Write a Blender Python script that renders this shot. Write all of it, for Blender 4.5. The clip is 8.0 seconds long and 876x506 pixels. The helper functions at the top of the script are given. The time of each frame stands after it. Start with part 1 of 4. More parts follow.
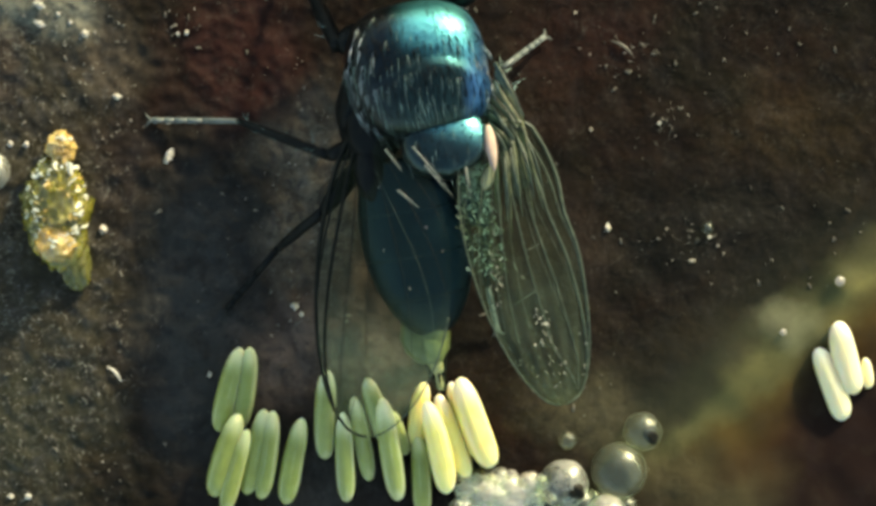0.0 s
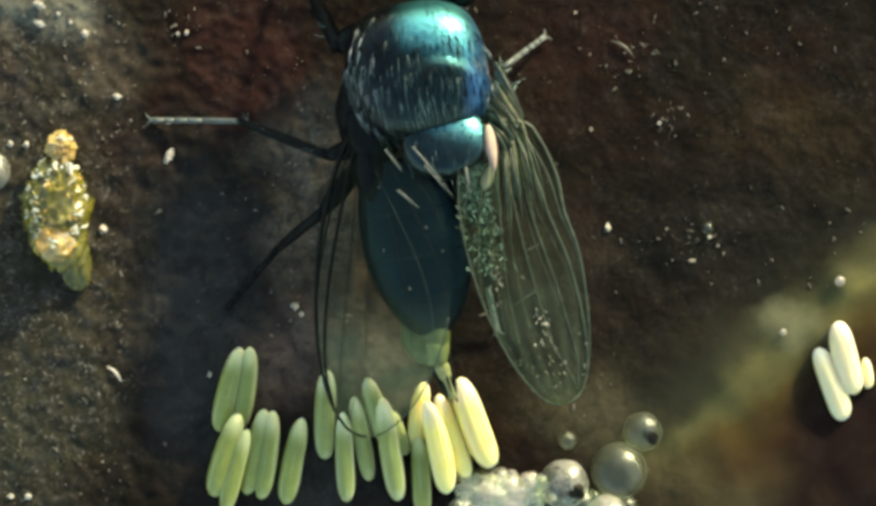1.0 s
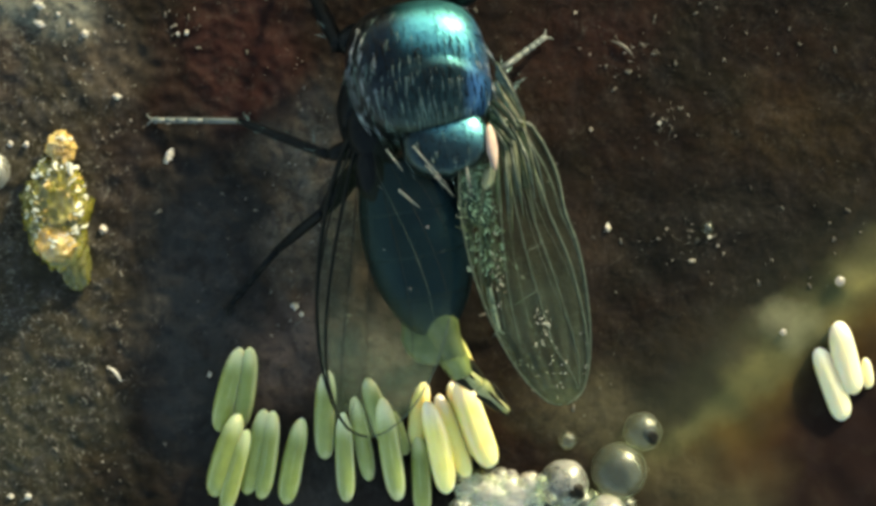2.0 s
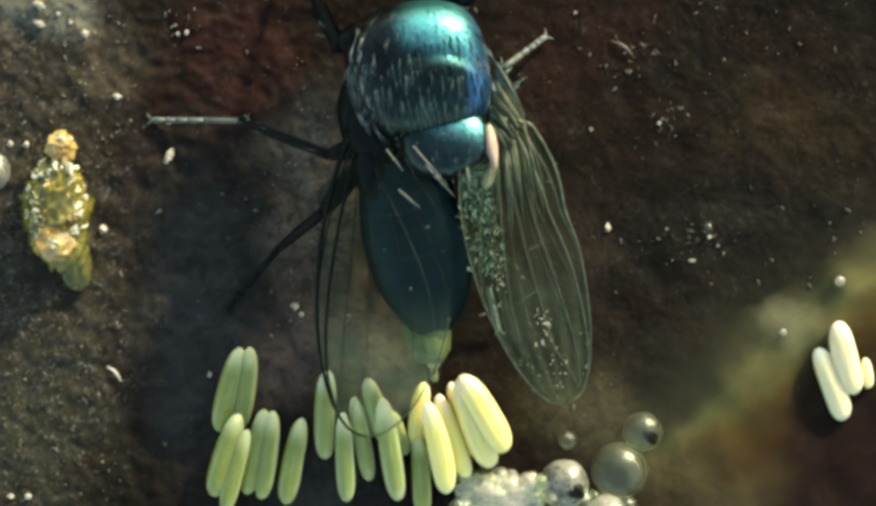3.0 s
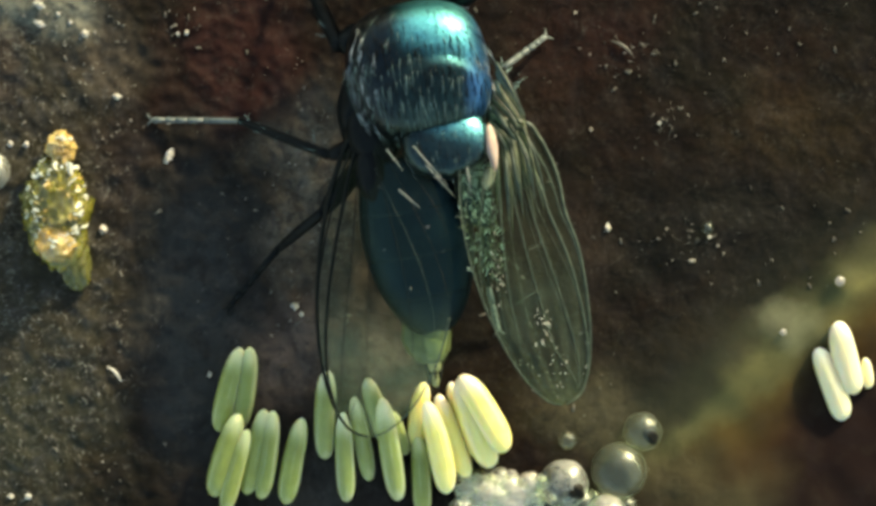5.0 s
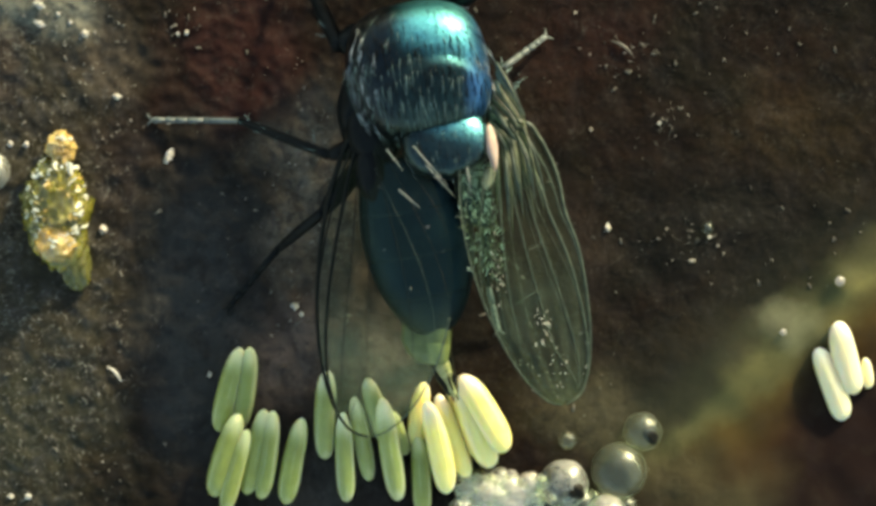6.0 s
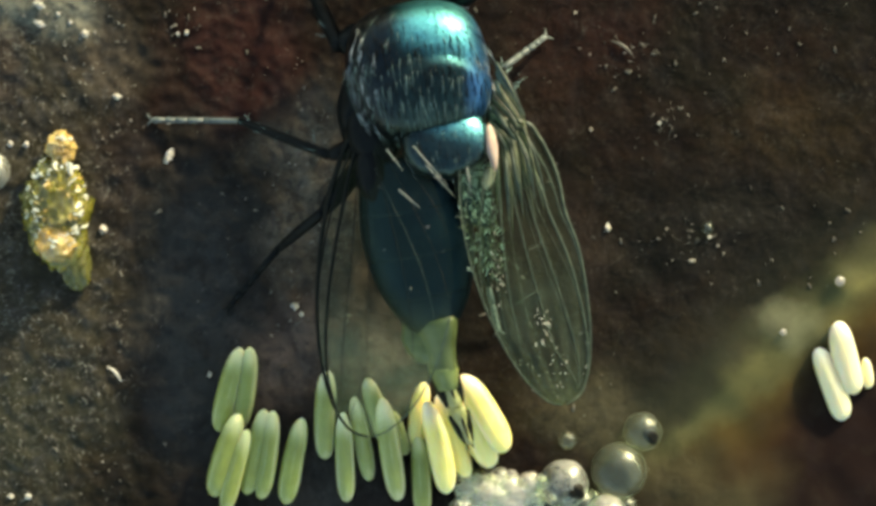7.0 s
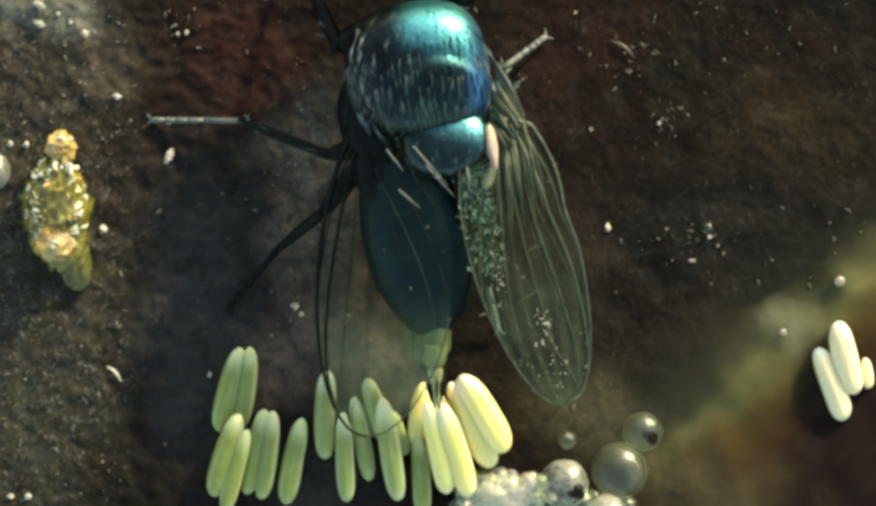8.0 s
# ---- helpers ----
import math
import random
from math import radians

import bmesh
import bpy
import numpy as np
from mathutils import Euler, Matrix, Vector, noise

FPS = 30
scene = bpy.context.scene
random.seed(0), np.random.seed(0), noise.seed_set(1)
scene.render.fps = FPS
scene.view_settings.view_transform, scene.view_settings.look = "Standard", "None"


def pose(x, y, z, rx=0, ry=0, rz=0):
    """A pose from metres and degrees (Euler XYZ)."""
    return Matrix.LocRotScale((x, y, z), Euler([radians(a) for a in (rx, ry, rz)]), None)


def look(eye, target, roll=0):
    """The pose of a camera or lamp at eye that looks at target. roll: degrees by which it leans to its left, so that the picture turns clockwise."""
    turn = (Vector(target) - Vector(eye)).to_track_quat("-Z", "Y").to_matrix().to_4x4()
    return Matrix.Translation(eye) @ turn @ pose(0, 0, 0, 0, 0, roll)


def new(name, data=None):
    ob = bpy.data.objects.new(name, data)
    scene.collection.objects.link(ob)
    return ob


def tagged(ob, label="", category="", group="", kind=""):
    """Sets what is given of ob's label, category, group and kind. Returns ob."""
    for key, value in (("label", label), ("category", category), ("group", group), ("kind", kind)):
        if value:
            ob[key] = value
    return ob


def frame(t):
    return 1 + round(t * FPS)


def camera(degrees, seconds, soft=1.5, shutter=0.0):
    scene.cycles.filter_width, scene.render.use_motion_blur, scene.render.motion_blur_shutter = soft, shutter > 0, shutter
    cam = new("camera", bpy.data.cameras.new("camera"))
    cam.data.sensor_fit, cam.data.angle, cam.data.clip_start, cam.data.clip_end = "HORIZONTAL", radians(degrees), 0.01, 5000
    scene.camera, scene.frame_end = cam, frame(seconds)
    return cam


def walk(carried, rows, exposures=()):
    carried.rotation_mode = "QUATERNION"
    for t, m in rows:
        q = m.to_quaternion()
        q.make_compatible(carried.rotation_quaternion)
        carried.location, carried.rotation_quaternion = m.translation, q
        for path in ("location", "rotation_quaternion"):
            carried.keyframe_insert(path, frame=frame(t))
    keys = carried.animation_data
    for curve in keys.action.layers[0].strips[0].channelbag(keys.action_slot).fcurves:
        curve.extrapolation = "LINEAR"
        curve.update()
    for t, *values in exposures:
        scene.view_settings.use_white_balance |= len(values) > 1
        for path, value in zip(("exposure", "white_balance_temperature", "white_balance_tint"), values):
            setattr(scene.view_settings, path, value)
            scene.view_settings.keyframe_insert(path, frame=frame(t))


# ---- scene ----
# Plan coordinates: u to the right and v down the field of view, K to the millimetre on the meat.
MM = 0.001
K = 95.0
LENS = 24.0
HIGH = 784 / K / math.tan(radians(LENS / 2))  # height of the lens over the meat, mm


def at(u, v, z):
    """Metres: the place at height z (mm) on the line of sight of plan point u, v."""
    f = (HIGH - z) / HIGH * MM / K
    return Vector(((u - 784) * f, (452.5 - v) * f, z * MM))


cam = camera(LENS, 8.0, soft=3.7)
STAND = look((0, 0, HIGH * MM), (0, 0, 0))
walk(cam, [(0.0, STAND), (8.0, STAND)], exposures=[(0.0, 1.36, 7900, 1), (8.0, 1.36, 7900, 1)])

# ---- light: low sun ahead of the fly, that throws its shadow over the older eggs, and open sky ----
SUN_AZ, SUN_EL = radians(54), radians(20.5)
sun_way = Vector((math.cos(SUN_EL) * math.cos(SUN_AZ), math.cos(SUN_EL) * math.sin(SUN_AZ), math.sin(SUN_EL)))
sun = new("sun", bpy.data.lights.new("sun", "SUN"))
sun.data.energy, sun.data.angle, sun.data.color = 2.7, radians(4), (1.0, 0.92, 0.78)
sun.matrix_world = look(sun_way, (0, 0, 0))
world = bpy.data.worlds.new("sky")
scene.world = world
world.use_nodes = True
sky = world.node_tree.nodes.new("ShaderNodeTexSky")
sky.sky_type, sky.sun_disc, sky.sun_elevation, sky.sun_rotation = "NISHITA", False, SUN_EL, math.pi / 2 - SUN_AZ
world.node_tree.links.new(sky.outputs[0], world.node_tree.nodes["Background"].inputs[0])
world.node_tree.nodes["Background"].inputs[1].default_value = 0.15


# ---- materials ----
class Nodes:
    """A node material: coordinates in millimetres of the object's own space."""

    def __init__(self, name):
        self.mat = bpy.data.materials.new(name)
        self.mat.use_nodes = True
        self.tree = self.mat.node_tree
        self.shader = self.tree.nodes["Principled BSDF"]
        self.end = self.tree.nodes["Material Output"]
        coords = self.tree.nodes.new("ShaderNodeTexCoord")
        scale = self.add("ShaderNodeVectorMath", operation="SCALE")
        scale.inputs["Scale"].default_value = 1000.0
        self.link(coords.outputs["Object"], scale.inputs[0])
        self.mm = scale.outputs[0]

    def add(self, kind, operation=None, interpolation=None):
        n = self.tree.nodes.new(kind)
        if operation:
            n.operation = operation
        if interpolation:
            n.interpolation_type = interpolation
        return n

    def link(self, a, b):
        self.tree.links.new(a, b)

    def noise(self, scale, detail=4.0, rough=0.55, warp=0.0):
        n = self.add("ShaderNodeTexNoise")
        n.inputs["Scale"].default_value, n.inputs["Detail"].default_value = scale, detail
        n.inputs["Roughness"].default_value, n.inputs["Distortion"].default_value = rough, warp
        self.link(self.mm, n.inputs["Vector"])
        return n.outputs[0]

    def cells(self, scale, feature="F1"):
        n = self.add("ShaderNodeTexVoronoi")
        n.feature = feature
        n.inputs["Scale"].default_value = scale
        self.link(self.mm, n.inputs["Vector"])
        return n.outputs[0]

    def ramp(self, fac, *stops):
        n = self.add("ShaderNodeValToRGB")
        e = n.color_ramp.elements
        while len(e) < len(stops):
            e.new(0.5)
        for i, (p, c) in enumerate(stops):
            e[i].position = p
            e[i].color = (c, c, c, 1) if isinstance(c, float) else (*c, 1)
        self.link(fac, n.inputs[0])
        return n.outputs[0]

    def mix(self, fac, a, b, blend="MIX"):
        n = self.add("ShaderNodeMix")
        n.data_type, n.blend_type = "RGBA", blend
        for value, socket in ((fac, n.inputs[0]), (a, n.inputs[6]), (b, n.inputs[7])):
            if isinstance(value, bpy.types.NodeSocket):
                self.link(value, socket)
            elif isinstance(value, tuple):
                socket.default_value = (*value, 1)
            else:
                socket.default_value = value
        return n.outputs[2]

    def math(self, op, a, b=0.0, clamp=False):
        n = self.add("ShaderNodeMath", operation=op)
        n.use_clamp = clamp
        for value, socket in ((a, n.inputs[0]), (b, n.inputs[1])):
            if isinstance(value, bpy.types.NodeSocket):
                self.link(value, socket)
            else:
                socket.default_value = value
        return n.outputs[0]

    def spot(self, x, y, rx, ry, soft=1.0):
        """1 in an oval patch round x, y (mm), falling to 0 at its rim."""
        n = self.add("ShaderNodeMapping")
        n.inputs["Location"].default_value = (-x / rx, -y / ry, 0)
        n.inputs["Scale"].default_value = (1 / rx, 1 / ry, 0)
        self.link(self.mm, n.inputs[0])
        d = self.add("ShaderNodeVectorMath", operation="LENGTH")
        self.link(n.outputs[0], d.inputs[0])
        r = self.add("ShaderNodeMapRange", interpolation="SMOOTHSTEP")
        r.inputs["From Min"].default_value, r.inputs["From Max"].default_value = 1.0, 1.0 - soft
        self.link(d.outputs["Value"], r.inputs[0])
        return r.outputs[0]

    def along(self, way, plus):
        """The distance along way, in mm, plus a constant."""
        d = self.add("ShaderNodeVectorMath", operation="DOT_PRODUCT")
        d.inputs[1].default_value = way
        self.link(self.mm, d.inputs[0])
        return self.math("ADD", d.outputs["Value"], plus)

    def step(self, value, zero, one):
        """0 at value zero, 1 at value one, smooth between."""
        r = self.add("ShaderNodeMapRange", interpolation="SMOOTHSTEP")
        r.inputs["From Min"].default_value, r.inputs["From Max"].default_value = min(zero, one), max(zero, one)
        r.inputs["To Min"].default_value, r.inputs["To Max"].default_value = (0.0, 1.0) if one > zero else (1.0, 0.0)
        self.link(value, r.inputs[0])
        return r.outputs[0]

    def bump(self, height, distance, strength=1.0):
        n = self.add("ShaderNodeBump")
        n.inputs["Distance"].default_value, n.inputs["Strength"].default_value = distance * MM, strength
        self.link(height, n.inputs["Height"])
        self.link(n.outputs[0], self.shader.inputs["Normal"])

    def set(self, **values):
        for key, value in values.items():
            socket = self.shader.inputs[key.replace("_", " ")]
            if isinstance(value, bpy.types.NodeSocket):
                self.link(value, socket)
            else:
                socket.default_value = (*value, 1) if isinstance(value, tuple) and len(value) == 3 and "Radius" not in key else value
        return self.mat


def ground_material():
    n = Nodes("moist_meat")
    # ragged edges for all patches
    straight = n.mm
    sway = n.add("ShaderNodeTexNoise")
    sway.inputs["Scale"].default_value, sway.inputs["Detail"].default_value = 0.8, 5.0
    n.link(straight, sway.inputs["Vector"])
    off = n.add("ShaderNodeVectorMath", operation="SUBTRACT")
    off.inputs[1].default_value = (0.5, 0.5, 0.5)
    n.link(sway.outputs["Color"], off.inputs[0])
    grow = n.add("ShaderNodeVectorMath", operation="SCALE")
    grow.inputs["Scale"].default_value = 2.0
    n.link(off.outputs[0], grow.inputs[0])
    bent = n.add("ShaderNodeVectorMath", operation="ADD")
    n.link(straight, bent.inputs[0])
    n.link(grow.outputs[0], bent.inputs[1])
    big, mid, fine = n.noise(0.45, 4, 0.55, 0.4), n.noise(1.7, 6, 0.68, 0.9), n.noise(9.0, 4, 0.7)
    c = n.mix(n.ramp(big, (0.40, 0.0), (0.60, 1.0)), (0.0138, 0.0082, 0.0057), (0.0098, 0.0080, 0.0054))
    n.mm = bent.outputs[0]
    crust = n.spot(-8.0, 0.0, 3.2, 7.4, 0.6)
    # gritty crust left of the fly, its colour raised to lift the shadow
    lifted_grit = n.spot(-2.3, 1.3, 1.5, 2.9, 0.7)
    # paler tones from x -4.4 to -1.4 also lift the cast shadow
    patches = ((crust, 0.9, (0.034, 0.029, 0.0165)), (lifted_grit, 0.95, (0.140, 0.112, 0.076)),
               (n.spot(-8.0, -3.2, 2.6, 2.4, 0.8), 0.6, (0.033, 0.034, 0.019)),
               (n.spot(-8.4, 3.4, 0.9, 1.5, 0.9), 0.6, (0.036, 0.021, 0.015)), (n.spot(-6.0, 1.6, 1.0, 2.2, 0.9), 0.6, (0.028, 0.0185, 0.0145)),
               (n.spot(-7.4, 4.7, 1.5, 0.8, 0.7), 0.8, (0.22, 0.215, 0.155)), (n.spot(-6.2, 4.0, 1.4, 1.3, 0.9), 0.7, (0.080, 0.062, 0.042)), (n.spot(-7.7, 2.5, 1.2, 0.9, 0.9), 0.6, (0.020, 0.016, 0.011)),
               (n.spot(-3.7, 3.6, 1.9, 1.9, 0.7), 0.9, (0.029, 0.0115, 0.0092)), (n.spot(-4.4, -1.2, 1.7, 4.8, 0.7), 0.85, (0.036, 0.037, 0.034)),
               (n.spot(-2.7, -2.0, 1.5, 1.8, 0.8), 0.85, (0.145, 0.105, 0.080)), (n.spot(-1.4, -1.9, 1.5, 1.7, 0.8), 0.85, (0.100, 0.082, 0.064)),
               (n.spot(-2.4, -4.2, 2.6, 1.3, 0.8), 0.8, (0.046, 0.043, 0.037)),
               (n.spot(3.2, -2.8, 2.2, 1.3, 0.9), 0.9, (0.062, 0.055, 0.030)), (n.spot(2.4, -0.2, 2.2, 2.4, 0.8), 0.8, (0.021, 0.0150, 0.0112)), (n.spot(2.9, 4.2, 1.8, 1.5, 0.9), 0.8, (0.030, 0.0135, 0.0098)), (n.spot(5.6, 0.3, 3.4, 2.2, 0.8), 0.85, (0.0115, 0.0108, 0.0085)),
               (n.spot(6.8, 2.4, 2.2, 1.4, 0.9), 0.8, (0.027, 0.0185, 0.0095)), (n.spot(3.9, -3.4, 2.3, 1.5, 0.9), 0.85, (0.062, 0.055, 0.030)))
    for where, amount, tone in patches:
        c = n.mix(n.math("MULTIPLY", where, amount), c, tone)
    n.mm = straight
    raw = n.math("SUBTRACT", 1.0, n.math("MULTIPLY", n.math("MAXIMUM", crust, lifted_grit), 0.6))
    # darker pits, paler scuffs and gritty flecks, whose pale colour also carries wet glints
    c = n.mix(n.ramp(mid, (0.38, 0.5), (0.56, 0.0)), c, (0.0085, 0.0068, 0.0062))
    c = n.mix(n.ramp(n.noise(4.2, 5, 0.7, 1.2), (0.56, 0.0), (0.74, 0.32)), c, (0.060, 0.050, 0.034))
    scab = n.math("MULTIPLY", n.ramp(n.noise(3.6, 6, 0.72, 1.0), (0.42, 0.85), (0.56, 0.0)), lifted_grit)
    c = n.mix(scab, c, (0.030, 0.024, 0.018))
    clump = n.ramp(n.noise(1.1, 4, 0.6, 0.5), (0.42, 0.1), (0.62, 1.0))
    grain = n.math("ADD", n.math("MULTIPLY", n.math("MAXIMUM", crust, lifted_grit), 0.85), 0.15)
    fleck = n.math("MULTIPLY", n.math("MULTIPLY", n.ramp(n.noise(11.0, 4, 0.65, 1.2), (0.56, 0.0), (0.66, 1.0)), clump), grain)
    c = n.mix(n.math("MULTIPLY", fleck, 0.85), c, (0.22, 0.205, 0.155))
    c = n.mix(n.math("MULTIPLY", n.ramp(n.noise(7.0, 4, 0.65, 1.5), (0.55, 0.0), (0.70, 1.0)), 0.55), c, (0.010, 0.008, 0.007))
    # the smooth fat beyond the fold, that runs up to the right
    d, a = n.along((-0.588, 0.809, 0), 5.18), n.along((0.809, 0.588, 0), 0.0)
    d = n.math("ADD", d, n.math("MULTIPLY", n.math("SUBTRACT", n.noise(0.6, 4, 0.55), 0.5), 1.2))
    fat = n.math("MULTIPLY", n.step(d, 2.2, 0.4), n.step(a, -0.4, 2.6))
    # the fat's own olive and brown, with the crest's glow painted in
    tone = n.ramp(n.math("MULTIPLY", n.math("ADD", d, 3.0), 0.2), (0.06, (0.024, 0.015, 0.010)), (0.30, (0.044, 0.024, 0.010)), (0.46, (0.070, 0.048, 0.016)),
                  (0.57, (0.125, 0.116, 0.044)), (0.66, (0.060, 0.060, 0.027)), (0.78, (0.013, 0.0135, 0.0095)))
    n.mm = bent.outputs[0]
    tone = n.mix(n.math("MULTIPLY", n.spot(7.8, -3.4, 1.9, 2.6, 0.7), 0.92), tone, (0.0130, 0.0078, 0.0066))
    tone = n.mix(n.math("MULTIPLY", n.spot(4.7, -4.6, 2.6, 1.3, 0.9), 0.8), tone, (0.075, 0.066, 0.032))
    # brightest glow on the crest, painted as a pale spot
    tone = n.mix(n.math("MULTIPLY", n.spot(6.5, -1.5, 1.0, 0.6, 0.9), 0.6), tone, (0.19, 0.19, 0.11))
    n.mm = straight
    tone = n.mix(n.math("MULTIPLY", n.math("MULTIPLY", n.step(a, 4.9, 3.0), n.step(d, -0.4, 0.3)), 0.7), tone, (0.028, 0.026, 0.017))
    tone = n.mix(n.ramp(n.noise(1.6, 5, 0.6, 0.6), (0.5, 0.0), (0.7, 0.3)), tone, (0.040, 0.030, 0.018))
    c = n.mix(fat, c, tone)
    rough = n.mix(fleck, n.ramp(n.noise(3.0, 5, 0.7), (0.35, 0.40), (0.65, 0.72)), (0.20, 0.20, 0.20))
    rough = n.mix(fat, rough, (0.36, 0.36, 0.36))
    h = n.math("ADD", n.math("MULTIPLY", n.noise(4.0, 6, 0.68, 0.6), 1.2), n.math("MULTIPLY", n.cells(6.0), 0.25))
    h = n.math("ADD", h, n.math("MULTIPLY", fleck, 0.5))
    h = n.math("MULTIPLY", h, n.math("SUBTRACT", 1.0, n.math("MULTIPLY", fat, 0.8)))
    n.bump(h, 0.050, 0.6)
    shine = n.ramp(n.noise(2.2, 4, 0.7), (0.45, 0.12), (0.72, 0.5))
    wet = n.math("MULTIPLY", n.ramp(n.noise(3.4, 4, 0.7, 0.6), (0.56, 0.0), (0.66, 1.0)), n.math("MAXIMUM", crust, lifted_grit))
    rough = n.mix(n.math("MULTIPLY", wet, 0.9), rough, (0.20, 0.20, 0.20))
    shine = n.math("MULTIPLY", n.math("ADD", shine, n.math("MULTIPLY", wet, 0.45)), n.math("SUBTRACT", 1.0, n.math("MULTIPLY", raw, 0.85)))
    return n.set(Base_Color=c, Roughness=rough, Specular_IOR_Level=shine)


def metal_material(name, a, b, side, rough=0.3, coat=0.6, front_glow=None, shaded_flank=None):
    """Metallic cuticle that shades from a to b; highlights are painted on the fore end and one side, shade on the
    other.
    """
    n = Nodes(name)
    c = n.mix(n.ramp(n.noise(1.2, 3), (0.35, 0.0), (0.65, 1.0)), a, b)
    if front_glow:
        c = n.mix(n.step(n.math("ADD", n.along((0.3, 1, 0), 0.0), n.math("MULTIPLY", n.noise(2.0, 3), 0.3)), 0.15, 0.75), c, front_glow)
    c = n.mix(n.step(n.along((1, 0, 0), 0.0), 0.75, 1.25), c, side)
    if shaded_flank:
        c = n.mix(n.step(n.along((-1, 0.1, 0), 0.0), -0.05, 0.62), c, shaded_flank)
    c = n.mix(n.ramp(n.noise(20.0, 3, 0.7), (0.45, 0.0), (0.75, 0.45)), c, (0.010, 0.014, 0.015))
    n.bump(n.noise(12.0, 4, 0.65), 0.03, 0.5)
    n.set(Base_Color=c, Metallic=0.9, Roughness=n.ramp(n.noise(9.0, 3), (0.3, rough - 0.06), (0.7, rough + 0.10)))
    return n.set(Coat_Weight=coat, Coat_Roughness=0.30)


def plain_material(name, a, b, scale, rough, metallic=0.0, bump=0.01, sss=0.0, radius=0.2, coat=0.0, trans=0.0, ior=1.45):
    n = Nodes(name)
    c = n.mix(n.ramp(n.noise(scale, 4, 0.6), (0.33, 0.0), (0.67, 1.0)), a, b)
    n.bump(n.noise(scale * 5, 3, 0.6), bump, 0.7)
    n.set(Base_Color=c, Roughness=n.ramp(n.noise(scale * 3, 3), (0.3, max(0.02, rough - 0.08)), (0.7, rough + 0.08)), Metallic=metallic)
    n.set(Subsurface_Weight=sss, Subsurface_Scale=radius * MM, Subsurface_Radius=(1.0, 0.75, 0.4), Coat_Weight=coat)
    return n.set(Transmission_Weight=trans, IOR=ior)


def egg_material(name, a, b, tip):
    """Shell with faint lengthwise streaks; the light on its tips is painted as paler ends."""
    n = Nodes(name)
    c = n.mix(n.ramp(n.noise(1.8, 4, 0.6), (0.33, 0.0), (0.67, 1.0)), a, b)
    x = n.add("ShaderNodeSeparateXYZ")
    n.link(n.mm, x.inputs[0])
    c = n.mix(n.math("MULTIPLY", n.step(x.outputs[0], -0.28, -0.86), 0.85), c, tip)
    c = n.mix(n.math("MULTIPLY", n.step(x.outputs[0], 0.66, 0.88), 0.2), c, tip)
    streak = n.add("ShaderNodeTexNoise")
    streak.inputs["Scale"].default_value, streak.inputs["Detail"].default_value = 5.0, 3.0
    stretch = n.add("ShaderNodeMapping")
    stretch.inputs["Scale"].default_value = (0.08, 1.6, 1.6)
    n.link(n.mm, stretch.inputs[0])
    n.link(stretch.outputs[0], streak.inputs["Vector"])
    c = n.mix(n.ramp(streak.outputs[0], (0.49, 0.0), (0.69, 0.50)), c, tip)
    n.bump(n.math("ADD", streak.outputs[0], n.math("MULTIPLY", n.noise(12.0, 3), 0.3)), 0.03, 0.5)
    n.set(Base_Color=c, Roughness=0.36, Coat_Weight=0.4, Coat_Roughness=0.3, Subsurface_Weight=0.6, Subsurface_Scale=0.25 * MM, Subsurface_Radius=(1.0, 0.8, 0.4))
    return n.mat


def wing_material(name, a, b, haze, clear_to, dense_from, least, tint):
    n = Nodes(name)
    n.bump(n.math("ADD", n.noise(1.6, 3, 0.5, 0.8), n.math("MULTIPLY", n.noise(20.0, 2), 0.12)), 0.10, 0.5)
    n.set(Base_Color=n.mix(n.noise(1.2, 3), a, b), Roughness=0.32, Specular_IOR_Level=0.35)
    clear = n.add("ShaderNodeBsdfTransparent")
    clear.inputs[0].default_value = (*tint, 1)
    through_it = n.add("ShaderNodeBsdfTranslucent")
    through_it.inputs[0].default_value = (*haze, 1)
    skin = n.add("ShaderNodeMixShader")
    skin.inputs[0].default_value = 0.2
    n.link(n.shader.outputs[0], skin.inputs[1])
    n.link(through_it.outputs[0], skin.inputs[2])
    m = n.add("ShaderNodeMixShader")
    # denser towards the tip: the light caught there is painted as haze
    dense = n.math("ADD", n.math("MULTIPLY", n.step(n.along((0, 1, 0), 0.0), clear_to, dense_from), 1.4), least)
    n.link(n.math("MULTIPLY", n.ramp(n.noise(0.9, 4, 0.6), (0.3, 0.07), (0.7, 0.18)), dense), m.inputs[0])
    n.link(clear.outputs[0], m.inputs[1])
    n.link(skin.outputs[0], m.inputs[2])
    n.link(m.outputs[0], n.end.inputs[0])
    return n.mat


